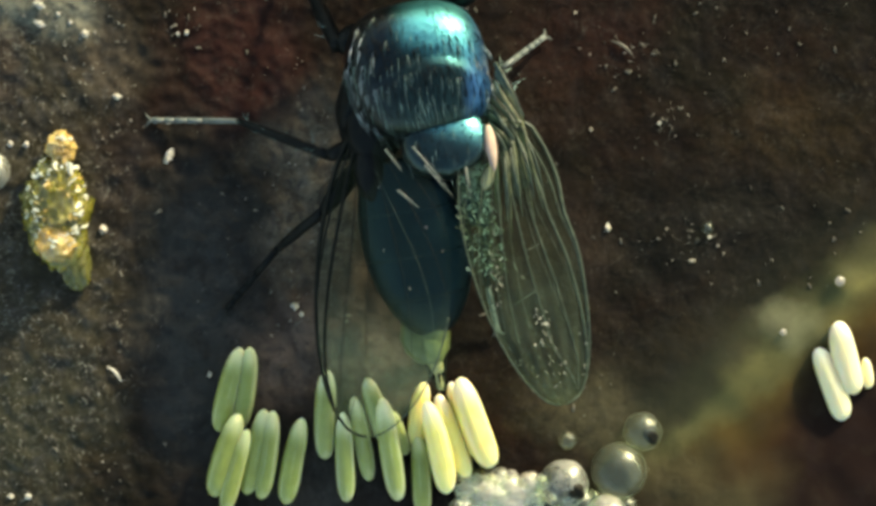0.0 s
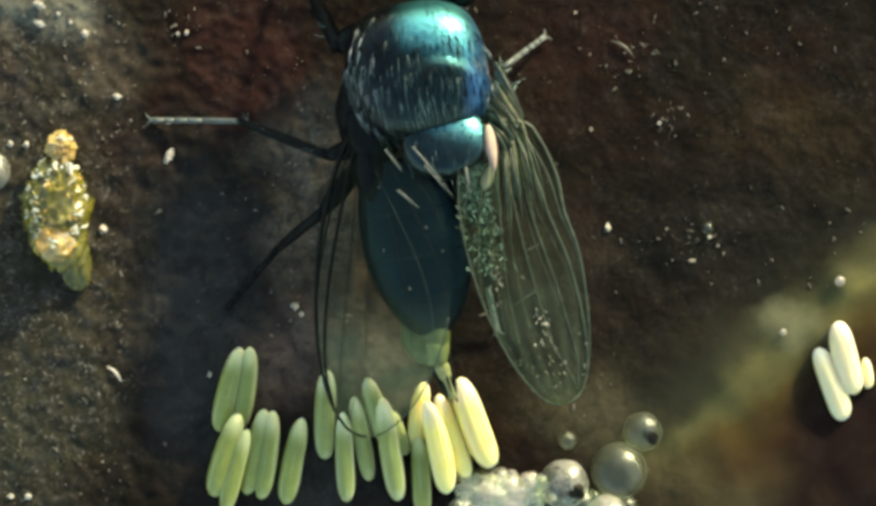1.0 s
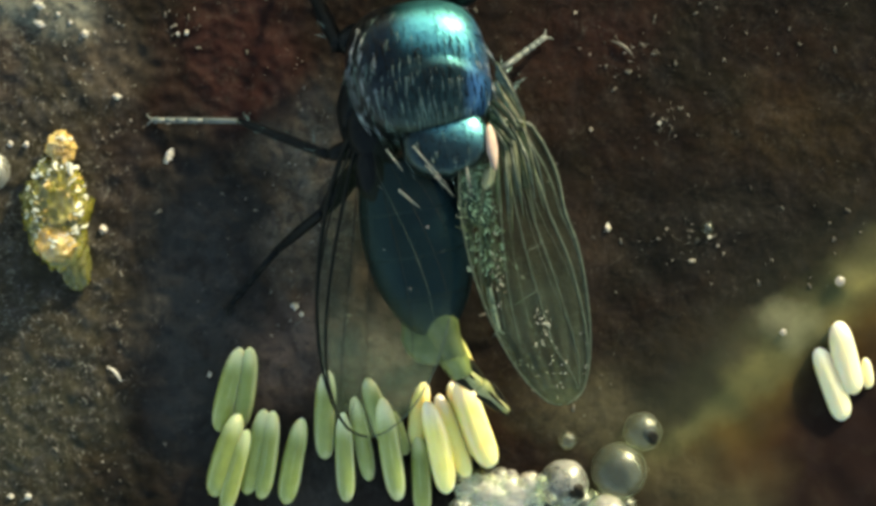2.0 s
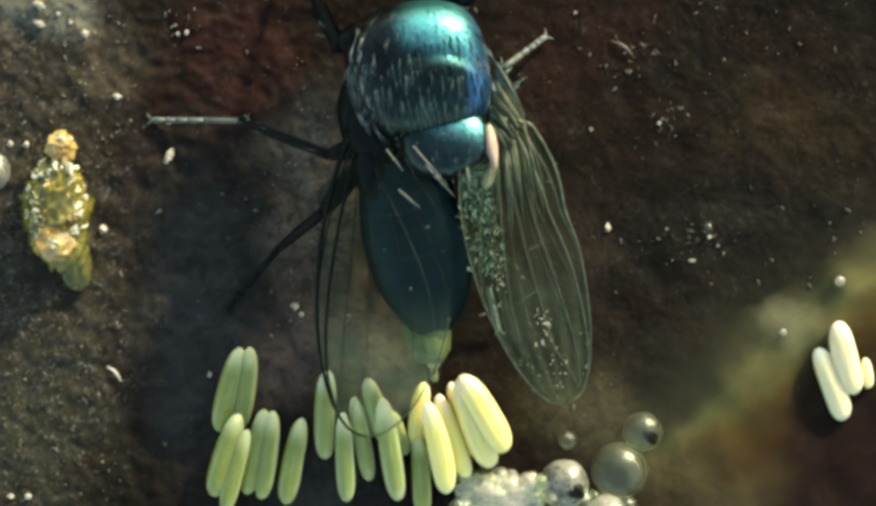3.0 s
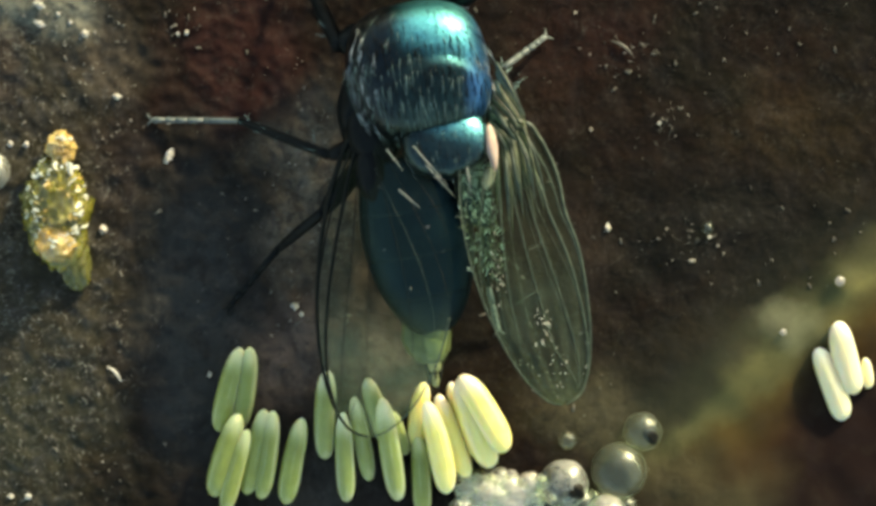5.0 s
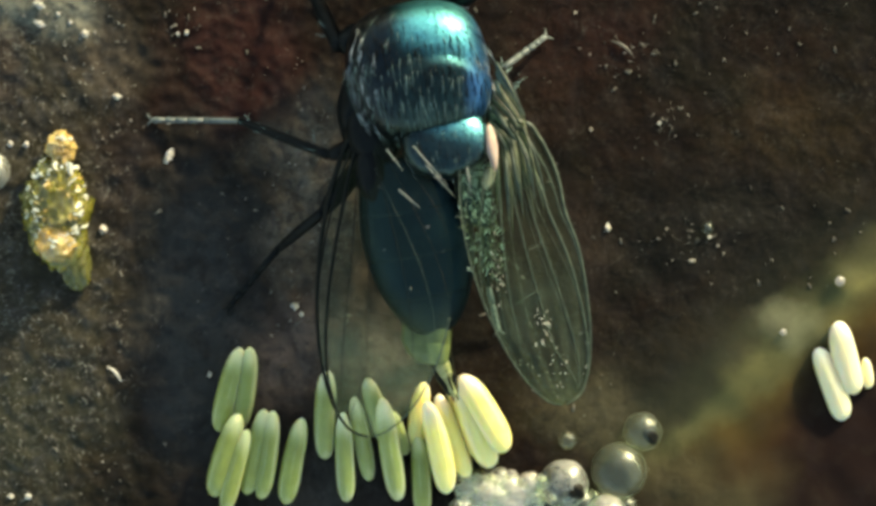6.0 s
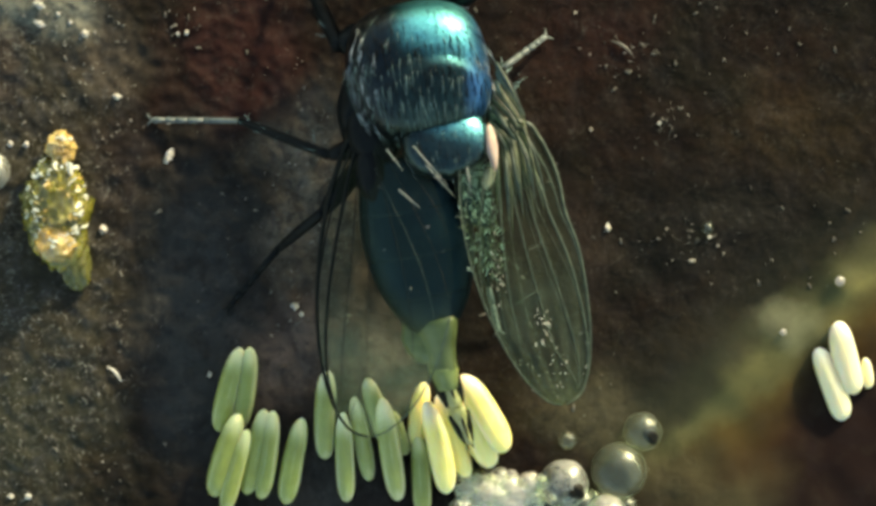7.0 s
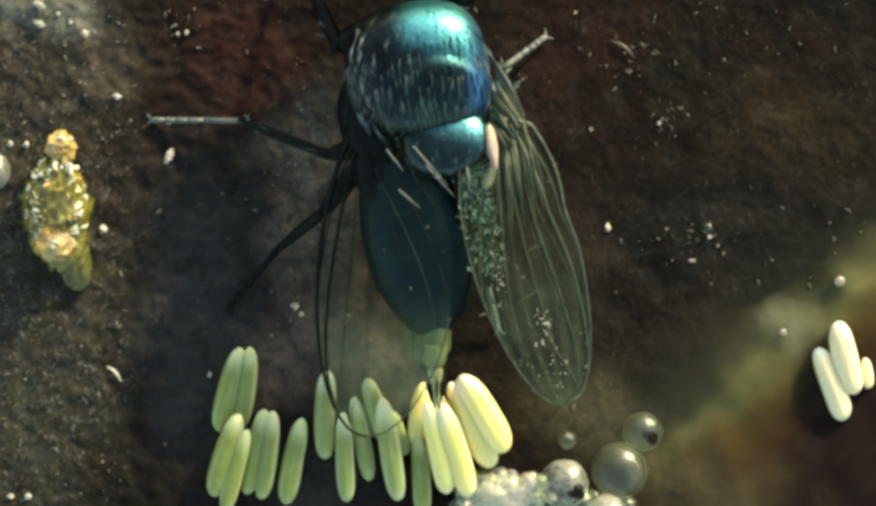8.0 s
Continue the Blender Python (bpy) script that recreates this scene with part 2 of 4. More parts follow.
def bubble_material(name, least, most, a, b):
    """A thin clouded film, clear in places, with a wet gloss."""
    n = Nodes(name)
    n.bump(n.noise(3.0, 3), 0.02, 0.5)
    n.set(Base_Color=n.mix(n.noise(2.0), a, b), Roughness=0.35, Specular_IOR_Level=0.3)
    clear = n.add("ShaderNodeBsdfTransparent")
    clear.inputs[0].default_value = (0.94, 0.99, 0.90, 1)
    film = n.add("ShaderNodeMixShader")
    n.link(n.ramp(n.noise(2.4, 4), (0.38, least), (0.68, most)), film.inputs[0])
    n.link(clear.outputs[0], film.inputs[1])
    glow = n.add("ShaderNodeBsdfTranslucent")
    glow.inputs[0].default_value = (*b, 1)
    skin = n.add("ShaderNodeMixShader")
    skin.inputs[0].default_value = 0.35
    n.link(n.shader.outputs[0], skin.inputs[1])
    n.link(glow.outputs[0], skin.inputs[2])
    n.link(skin.outputs[0], film.inputs[2])
    gloss = n.add("ShaderNodeBsdfGlossy")
    gloss.inputs["Color"].default_value = (0.90, 0.96, 0.80, 1)
    gloss.inputs["Roughness"].default_value = 0.33
    facing = n.add("ShaderNodeLayerWeight")
    facing.inputs[0].default_value = 0.5
    m = n.add("ShaderNodeMixShader")
    n.link(n.math("ADD", n.math("MULTIPLY", n.math("POWER", facing.outputs["Facing"], 4.0), 0.45), 0.055), m.inputs[0])
    n.link(film.outputs[0], m.inputs[1])
    n.link(gloss.outputs[0], m.inputs[2])
    n.link(m.outputs[0], n.end.inputs[0])
    return n.mat


GROUND = ground_material()
# Thorax and scutellum carry painted highlights ahead; the thorax also a painted dark side
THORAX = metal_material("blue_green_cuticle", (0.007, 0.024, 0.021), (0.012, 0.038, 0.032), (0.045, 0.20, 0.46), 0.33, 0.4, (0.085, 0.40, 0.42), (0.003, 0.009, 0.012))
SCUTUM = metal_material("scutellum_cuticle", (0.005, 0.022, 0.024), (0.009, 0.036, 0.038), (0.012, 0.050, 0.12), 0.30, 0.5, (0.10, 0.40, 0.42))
ABDOMEN = metal_material("abdomen_cuticle", (0.003, 0.0145, 0.022), (0.005, 0.020, 0.027), (0.006, 0.028, 0.028), 0.42, 0.05)
DARK = plain_material("dark_cuticle", (0.0022, 0.0032, 0.0034), (0.0055, 0.0072, 0.0070), 3.0, 0.48, 0.0, 0.012)
DARK.node_tree.nodes["Principled BSDF"].inputs["Specular IOR Level"].default_value = 0.12
TARSUS = plain_material("grey_cuticle", (0.09, 0.11, 0.10), (0.16, 0.18, 0.15), 5.0, 0.34, 0.0, 0.01)
# Hair colour raised to carry the glint on it
BRISTLE = plain_material("bristle", (0.10, 0.18, 0.15), (0.22, 0.33, 0.28), 6.0, 0.25, 0.0, 0.002, 0.0, 0.1, 0.7)
VEIN = plain_material("wing_vein", (0.005, 0.006, 0.004), (0.012, 0.012, 0.008), 3.0, 0.4, 0.0, 0.004)
VEIN.node_tree.nodes["Principled BSDF"].inputs["Specular IOR Level"].default_value = 0.15
# Lit copy of the vein: the sun on it is put into the colour
LIT_VEIN = plain_material("lit_vein", (0.020, 0.031, 0.018), (0.070, 0.094, 0.056), 6.0, 0.40, 0.0, 0.006, 0.0, 0.1, 0.1)
# Stout bristles: their glint is put into a pale colour
GLINT_BRISTLE = plain_material("glint_bristle", (0.26, 0.31, 0.31), (0.60, 0.66, 0.64), 6.0, 0.25, 0.0, 0.002, 0.0, 0.1, 0.7)
# Pale hair colour that stands for green glints
TUFT = plain_material("glint_hair", (0.36, 0.48, 0.38), (0.76, 0.82, 0.68), 6.0, 0.25, 0.0, 0.002, 0.0, 0.1, 0.7)
ROOT = plain_material("olive_strand", (0.034, 0.044, 0.015), (0.115, 0.130, 0.052), 4.0, 0.45, 0.0, 0.01, 0.0, 0.1, 0.4)
ROOT_DARK = plain_material("dark_olive_plate", (0.020, 0.024, 0.012), (0.050, 0.052, 0.028), 5.0, 0.4, 0.0, 0.02)
WING = wing_material("wing_membrane", (0.13, 0.19, 0.12), (0.10, 0.145, 0.095), (0.24, 0.28, 0.16), -0.6, -3.4, 0.32, (0.76, 0.92, 0.80))
# Brighter green copy of the membrane, with the light's haze painted in
WING_HAZED = wing_material("hazed_green_membrane", (0.46, 0.56, 0.27), (0.34, 0.43, 0.22), (0.55, 0.62, 0.34), -1.8, -3.6, 0.15, (0.95, 0.98, 0.93))
PALE = plain_material("calypter_skin", (0.40, 0.27, 0.215), (0.47, 0.36, 0.27), 4.0, 0.45, 0.0, 0.01, 0.3, 0.1)
MEMBRANE = plain_material("pale_membrane", (0.070, 0.088, 0.026), (0.12, 0.14, 0.05), 3.0, 0.35, 0.0, 0.012, 0.4, 0.15)
CUP = plain_material("cup_membrane", (0.13, 0.16, 0.045), (0.21, 0.24, 0.08), 3.0, 0.35, 0.0, 0.02, 0.4, 0.15)
BAR = plain_material("dark_olive_bar", (0.004, 0.004, 0.002), (0.012, 0.011, 0.006), 5.0, 0.45, 0.0, 0.01)
BAR.node_tree.nodes["Principled BSDF"].inputs["Specular IOR Level"].default_value = 0.15
TUBE = plain_material("ovipositor_membrane", (0.26, 0.26, 0.085), (0.46, 0.42, 0.18), 4.0, 0.3, 0.0, 0.012, 0.3, 0.1)
EYE = plain_material("eye_red", (0.09, 0.02, 0.012), (0.12, 0.03, 0.02), 14.0, 0.3, 0.0, 0.01)
# Shaded, half-lit and sunlit copies of one shell: the fly's shadow is painted in
EGG_SHADED = egg_material("shaded_egg_shell", (0.200, 0.240, 0.042), (0.280, 0.325, 0.075), (0.72, 0.75, 0.42))
EGG_HALF_LIT = egg_material("half_lit_egg_shell", (0.235, 0.275, 0.060), (0.31, 0.35, 0.105), (0.80, 0.81, 0.56))
EGG_SUNLIT = egg_material("fresh_sunlit_egg_shell", (0.96, 0.80, 0.22), (0.97, 0.84, 0.32), (0.98, 0.83, 0.64))
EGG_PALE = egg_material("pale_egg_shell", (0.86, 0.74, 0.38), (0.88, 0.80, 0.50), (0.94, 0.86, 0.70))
EGG_SEAM = plain_material("egg_seam", (0.30, 0.36, 0.14), (0.40, 0.45, 0.21), 3.0, 0.3, 0.0, 0.004, 0.4, 0.2)
AMBER = plain_material("amber_crust", (0.54, 0.32, 0.055), (0.76, 0.58, 0.22), 3.2, 0.12, 0.0, 0.08, 0.2, 0.3, 1.0, 0.35)
AMBER_OLD = plain_material("olive_resin", (0.62, 0.54, 0.05), (0.13, 0.145, 0.02), 3.4, 0.10, 0.0, 0.08, 0.1, 0.3, 1.0, 0.65)
RESIN = plain_material("dull_olive_resin", (0.085, 0.09, 0.018), (0.15, 0.145, 0.03), 1.6, 0.3, 0.0, 0.02, 0.3, 0.3, 0.2, 0.3)
CRYSTAL = plain_material("pale_crystal", (0.74, 0.74, 0.54), (0.88, 0.90, 0.78), 4.0, 0.10, 0.0, 0.02, 0.2, 0.1, 0.6, 0.35)
CRUMB = plain_material("pale_crumb", (0.40, 0.36, 0.27), (0.66, 0.62, 0.52), 9.0, 0.3, 0.0, 0.02, 0.2, 0.05)
GRIT = plain_material("grit", (0.05, 0.045, 0.033), (0.17, 0.155, 0.115), 2.0, 0.28, 0.0, 0.02)
SPECK = plain_material("dull_speck", (0.10, 0.09, 0.07), (0.34, 0.31, 0.25), 7.0, 0.35, 0.0, 0.02)
BUBBLE = bubble_material("bubble_film", 0.03, 0.11, (0.56, 0.68, 0.48), (0.74, 0.80, 0.66))
CLOUDY = bubble_material("cloudy_film", 0.12, 0.48, (0.62, 0.68, 0.54), (0.90, 0.86, 0.78))
FROTH = bubble_material("froth_film", 0.14, 0.55, (0.93, 0.84, 0.74), (0.98, 0.85, 0.82))


# ---- mesh helpers ----
def origin(ob):
    place = Vector((0, 0, 0))
    while ob is not None:
        place += ob.location
        ob = ob.parent
    return place


def mesh_of(name, bm, material, shift=None):
    if shift is not None:
        bmesh.ops.translate(bm, vec=shift, verts=bm.verts)
    bmesh.ops.recalc_face_normals(bm, faces=bm.faces)
    data = bpy.data.meshes.new(name)
    bm.to_mesh(data)
    bm.free()
    data.materials.append(material)
    data.shade_smooth()
    return data


def part(name, bm, material, parent, label="", kind="", local=False):
    """Links bm, built in world metres (or, local, about its own origin), under parent."""
    ob = new(name, mesh_of(name, bm, material, None if local else -origin(parent)))
    ob.parent = parent
    return tagged(ob, label, kind=kind)


def thing(name, place, label, category, group="", data=None):
    ob = new(name, data)
    ob.location = place
    return tagged(ob, label, category, group)


def solid(name, bm, material, place, label, category, group="", kind=""):
    """A thing that is one mesh, built in world metres, with its origin at place."""
    ob = new(name, mesh_of(name, bm, material, -Vector(place)))
    ob.location = place
    return tagged(ob, label, category, group, kind)


def smooth_path(points, steps=6):
    """Catmull-Rom through points."""
    p = [Vector(q) for q in points]
    p = [2 * p[0] - p[1], *p, 2 * p[-1] - p[-2]]
    out = []
    for i in range(1, len(p) - 2):
        for k in range(steps):
            t = k / steps
            a, b, c, d = p[i - 1:i + 3]
            out.append(0.5 * (2 * b + (c - a) * t + (2 * a - 5 * b + 4 * c - d) * t * t + (3 * b - a - 3 * c + d) * t ** 3))
    return out + [p[-2]]


def tube(bm, path, radius, n=8, flat=1.0):
    """Sweeps a ring along path; radius(s) in metres for s from 0 to 1."""
    rings, count = [], len(path)
    side = None
    for i, p in enumerate(path):
        d = (path[min(i + 1, count - 1)] - path[max(i - 1, 0)]).normalized()
        if side is None:
            side = d.orthogonal().normalized()
        side = (side - d * side.dot(d)).normalized()
        up = d.cross(side)
        r = radius(i / (count - 1))
        rings.append([bm.verts.new(p + (side * math.cos(a) + up * math.sin(a) * flat) * r)
                      for a in (2 * math.pi * k / n for k in range(n))])
    for a, b in zip(rings, rings[1:]):
        for k in range(n):
            bm.faces.new((a[k], a[(k + 1) % n], b[(k + 1) % n], b[k]))
    bm.faces.new(rings[0][::-1])
    bm.faces.new(rings[-1])


def taper(r0, r1, bulge=0.0):
    return lambda s: (r0 + (r1 - r0) * s + bulge * math.sin(math.pi * s)) * MM


def blob(bm, m, radii, rows=18, cols=24, warp=None):
    """An oval of half-axes radii (mm) in pose m; warp(unit vector) scales it point by point."""
    made = bmesh.ops.create_uvsphere(bm, u_segments=cols, v_segments=rows, radius=1.0)["verts"]
    for vert in made:
        q = vert.co.copy()
        f = warp(q) if warp else 1.0
        vert.co = m @ (Vector((q.x * radii[0], q.y * radii[1], q.z * radii[2])) * f * MM)
    return made


def placed(u, v, z, rx=0, ry=0, rz=0):
    return Matrix.Translation(at(u, v, z)) @ pose(0, 0, 0, rx, ry, rz)


def lump(seed, amount, scale=1.6):
    return lambda q: 1 + amount * noise.noise(q * scale + Vector((seed * 3.7, seed, -seed))) + 0.4 * amount * noise.noise(q * scale * 3 + Vector((seed, 0, 0)))


# ---- the meat ----
def ease(x, a, b):
    f = min(1.0, max(0.0, (x - a) / (b - a)))
    return f * f * (3 - 2 * f)


def height(x, y):
    """Height of the meat in mm at x, y in mm."""
    near = 1 / (1 + (max(abs(x) - 12, 0) / 10) ** 2 + (max(abs(y) - 8, 0) / 10) ** 2)
    q = Vector((x, y, 0))
    d, a = -0.588 * x + 0.809 * y + 5.18, 0.809 * x + 0.588 * y
    fat = ease(-d, -1.6, -0.4) * ease(a, 0.0, 2.5)
    h = 0.12 * noise.noise(q * 0.45) + 0.05 * noise.noise(q * 1.5 + Vector((5, 0, 0)))
    rugged = 0.35 + 0.7 * ease(-x, 0.0, 3.0)
    h += near * rugged * (0.050 * noise.noise(q * 2.9) + 0.034 * noise.noise(q * 5.8) + 0.016 * noise.noise(q * 8.1)) * (1 - 0.85 * fat)
    # the fold of fat, and wet knolls on it and at the far edge
    h += near * ease(a, 0.5, 3.5) * (0.20 * math.exp(-((d - 0.25) / 0.9) ** 2) + 0.10 * ease(-d, 0.3, 2.5))
    for cx, cy, r, up in ((7.54, -0.55, 0.30, 0.10), (6.50, -1.52, 0.34, 0.09), (-8.55, 1.5, 0.62, 0.16), (-7.4, 4.6, 0.7, 0.05)):
        e = ((x - cx) ** 2 + (y - cy) ** 2) / (r * r)
        if e < 9:
            h += up * math.exp(-e)
    return h


def surface(u, v):
    p = at(u, v, 0) / MM
    return height(p.x, p.y)


def spread(dense, step, far):
    side, gap = [dense], step
    while side[-1] < far:
        gap *= 1.35
        side.append(side[-1] + gap)
    count = int(2 * dense / step)
    return [-s for s in side[:0:-1]] + [-dense + 2 * dense * i / count for i in range(count + 1)] + side[1:]


def make_ground():
    xs, ys = spread(9.6, 0.06, 600), spread(6.0, 0.06, 600)
    verts = [(x * MM, y * MM, height(x, y) * MM) for y in ys for x in xs]
    w = len(xs)
    faces = [(j * w + i, j * w + i + 1, (j + 1) * w + i + 1, (j + 1) * w + i) for j in range(len(ys) - 1) for i in range(w - 1)]
    data = bpy.data.meshes.new("ground")
    data.from_pydata(verts, [], faces)
    data.materials.append(GROUND)
    data.shade_smooth()
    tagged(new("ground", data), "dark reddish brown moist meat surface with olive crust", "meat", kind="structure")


make_ground()


# ---- eggs ----
def egg_parts(length, width, seed):
    """The shell and its seam, along x, tips at +-length / 2 (mm)."""
    rng = random.Random(seed)
    bow, rows, cols = rng.uniform(-0.05, 0.05), 26, 20
    lean = rng.uniform(0.84, 0.96)

    def centre(s):
        return Vector(((s - 0.5) * length, bow * 4 * s * (1 - s) * length * 0.5, 0))

    def half(s):
        e = abs(2 * s - 1)
        blunt = 3.6 if s < 0.5 else 4.4
        return width / 2 * (max(1 - e ** blunt, 0)) ** 0.50 * (lean + (1 - lean) * 2 * s if s < 0.5 else 1)

    bm = bmesh.new()
    rings = []
    for i in range(rows + 1):
        s = 0.5 - 0.5 * math.cos(math.pi * (0.015 + 0.97 * i / rows))
        c, r = centre(s), half(s)
        rings.append([bm.verts.new((c + Vector((0, math.cos(a) * r, math.sin(a) * r * 0.93))) * MM)
                      for a in (2 * math.pi * k / cols for k in range(cols))])
    for a, b in zip(rings, rings[1:]):
        for k in range(cols):
            bm.faces.new((a[k], a[(k + 1) % cols], b[(k + 1) % cols], b[k]))
    for ring, s in ((rings[0][::-1], 0.0), (rings[-1], 1.0)):
        tip = bm.verts.new(centre(s) * MM)
        for k in range(cols):
            bm.faces.new((ring[k], ring[(k + 1) % cols], tip))
    seam = bmesh.new()
    turn = rng.uniform(-0.9, 0.6)
    path = []
    for i in range(17):
        s = 0.05 + 0.85 * i / 16
        path.append((centre(s) + Vector((0, math.sin(turn), math.cos(turn) * 0.93)) * max(half(s) - 0.0125 - 0.004, 0.0)) * MM)
    tube(seam, path, lambda s: 0.017 * MM * (0.55 + 0.45 * math.sin(math.pi * s)), 10)
    return bm, seam


def make_egg(u0, v0, u1, v1, width, lift0=0.0, lift1=0.0, shell=None, seed=0, label=""):
    """An egg between two plan points; lifts raise its ends off the meat (mm)."""
    width *= 0.91 if shell in (None, EGG_SHADED, EGG_HALF_LIT) else 1.0
    r = width / K / 2
    a = at(u0, v0, surface(u0, v0) + r * 0.9 + lift0)
    b = at(u1, v1, surface(u1, v1) + r * 0.9 + lift1)
    x = (b - a).normalized()
    y = Vector((0, 0, 1)).cross(x).normalized()
    turn = Matrix((x, y, x.cross(y))).transposed().to_4x4()
    bm, seam = egg_parts((b - a).length / MM, width / K, seed)
    ob = new("fly_egg", mesh_of("fly_egg", bm, shell or EGG_SHADED))
    ob.matrix_world = Matrix.Translation((a + b) / 2) @ turn
    tagged(ob, label or "pale yellow-green elongated fly egg standing on meat", "egg", "fly eggs")
    line = new("seam", mesh_of("seam", seam, EGG_SEAM if shell in (None, EGG_SHADED, EGG_HALF_LIT) else shell))
    line.parent = ob
    tagged(line, "whitish raised seam")
    return ob


GREEN = "elongated fly egg painted green as shaded, in the clutch beside another"
CREAM = "cream yellow elongated fly egg, freshly laid, in sunlight"
# clutch away from the sun, with shells coloured as shaded
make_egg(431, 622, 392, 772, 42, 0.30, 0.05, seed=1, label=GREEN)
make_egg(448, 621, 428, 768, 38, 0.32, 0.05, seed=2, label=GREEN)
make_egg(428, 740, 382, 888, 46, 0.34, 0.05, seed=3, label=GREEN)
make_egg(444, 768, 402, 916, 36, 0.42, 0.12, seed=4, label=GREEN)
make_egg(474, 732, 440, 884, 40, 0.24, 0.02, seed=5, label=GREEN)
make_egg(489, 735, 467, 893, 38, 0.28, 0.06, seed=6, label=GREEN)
make_egg(541, 748, 511, 902, 42, 0.22, 0.02, seed=7, label="elongated fly egg painted green as shaded, standing a little apart")
# clutch under the wing tip, with shells coloured as half lit
UNDER = "elongated fly egg painted green as half lit, under the wing tip"
make_egg(586, 662, 582, 821, 42, 0.26, 0.02, shell=EGG_HALF_LIT, seed=8, label=UNDER)
make_egg(614, 738, 621, 898, 37, 0.26, 0.06, shell=EGG_HALF_LIT, seed=9, label=UNDER)
make_egg(633, 710, 662, 860, 35, 0.14, 0.0, shell=EGG_HALF_LIT, seed=10, label=UNDER)
make_egg(656, 677, 697, 800, 40, 0.16, 0.0, shell=EGG_HALF_LIT, seed=11, label=UNDER)
make_egg(684, 712, 713, 896, 42, 0.40, 0.06, shell=EGG_HALF_LIT, seed=12, label=UNDER)
make_egg(698, 735, 727, 814, 34, 0.06, 0.0, shell=EGG_HALF_LIT, seed=13, label=UNDER)
# newest clutch, in the sun, with shells coloured as sunlit
make_egg(760, 684, 744, 800, 34, 0.16, 0.0, shell=EGG_SUNLIT, seed=14, label=CREAM)
make_egg(763, 718, 801, 883, 43, 0.46, 0.10, EGG_SUNLIT, 15, CREAM)
make_egg(784, 706, 837, 855, 37, 0.24, 0.0, shell=EGG_SUNLIT, seed=16, label=CREAM)
make_egg(806, 684, 858, 820, 34, 0.10, 0.0, shell=EGG_SUNLIT, seed=17, label=CREAM)
make_egg(822, 676, 880, 836, 50, 0.36, 0.04, EGG_SUNLIT, 18, CREAM)
make_egg(748, 780, 757, 925, 38, 0.14, 0.0, seed=19, label="elongated fly egg painted green as shaded, behind cream ones")
# stray eggs on the fat
FATTY = "whitish fly egg lying on the fat lobe"
make_egg(1463, 622, 1511, 752, 43, -0.16, -0.18, EGG_PALE, 20, FATTY)
make_egg(1499, 575, 1530, 705, 47, -0.06, -0.12, EGG_PALE, 21, FATTY)
make_egg(1548, 640, 1555, 695, 20, -0.03, -0.04, EGG_PALE, 22, FATTY)
laid_first = make_egg(824, 672, 905, 808, 52, 0.42, 0.14, shell=EGG_SUNLIT, seed=23, label=CREAM)
laid_second = make_egg(789, 722, 840, 888, 44, 0.52, 0.12, shell=EGG_SUNLIT, seed=24, label=CREAM)

# ---- the fly ----
FLY = at(770, 330, 0)
fly = thing("blow_fly", FLY, "metallic blue-green blow fly laying eggs, wings half folded", "fly")


def cuticle_part(name, m, radii, material, label="", warp=None, rows=24, cols=36, parent=None):
    """An oval plate in pose m, with its own origin at the pose's place."""
    bm = bmesh.new()
    turn = m.to_3x3().to_4x4()
    blob(bm, turn, radii, rows, cols, warp)
    parent = parent or fly
    ob = new(name, mesh_of(name, bm, material))
    ob.parent = parent
    ob.location = m.translation - origin(parent)
    return tagged(ob, label)


YAW = 9  # the fly's heading, degrees from straight up the field


def thorax_warp(q):
    n = 2.75
    square = (abs(q.x) ** n + abs(q.y) ** n + abs(q.z) ** n) ** (-1 / n)
    y = q.y * square
    fold = y - 0.24 + (1.2 if q.x > 0.25 else 0.35) * (q.x - 0.25) ** 2
    groove = 0.020 * math.exp(-(fold / 0.06) ** 2)
    rear = 0.062 * ease(-fold, -0.05, 0.16) * ease(q.x, -0.9, 0.1)
    return square * (1 - groove + rear) * (1 - 0.05 * max(0.0, y)) + 0.010 * noise.noise(q * 4)


thorax_m = placed(744, 120, 2.15, 13, 0, YAW)
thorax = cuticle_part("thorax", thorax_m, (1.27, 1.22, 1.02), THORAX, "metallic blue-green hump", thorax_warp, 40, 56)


def scut_warp(q):
    """Flat above, steep at the rim, drawn in towards the rear."""
    return (abs(q.x) ** 2.9 + abs(q.y) ** 2.9 + abs(q.z) ** 2.9) ** (-1 / 2.9) * (1 - 0.22 * max(0.0, -q.y) * abs(q.x) ** 0.5)


scut_m = placed(796, 262, 2.40, -7, 0, YAW)
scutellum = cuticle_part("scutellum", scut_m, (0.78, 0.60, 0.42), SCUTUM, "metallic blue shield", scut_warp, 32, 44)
cuticle_part("head", placed(722, -82, 1.85, 10, 0, YAW), (1.05, 0.55, 0.85), DARK, "dark grey head")
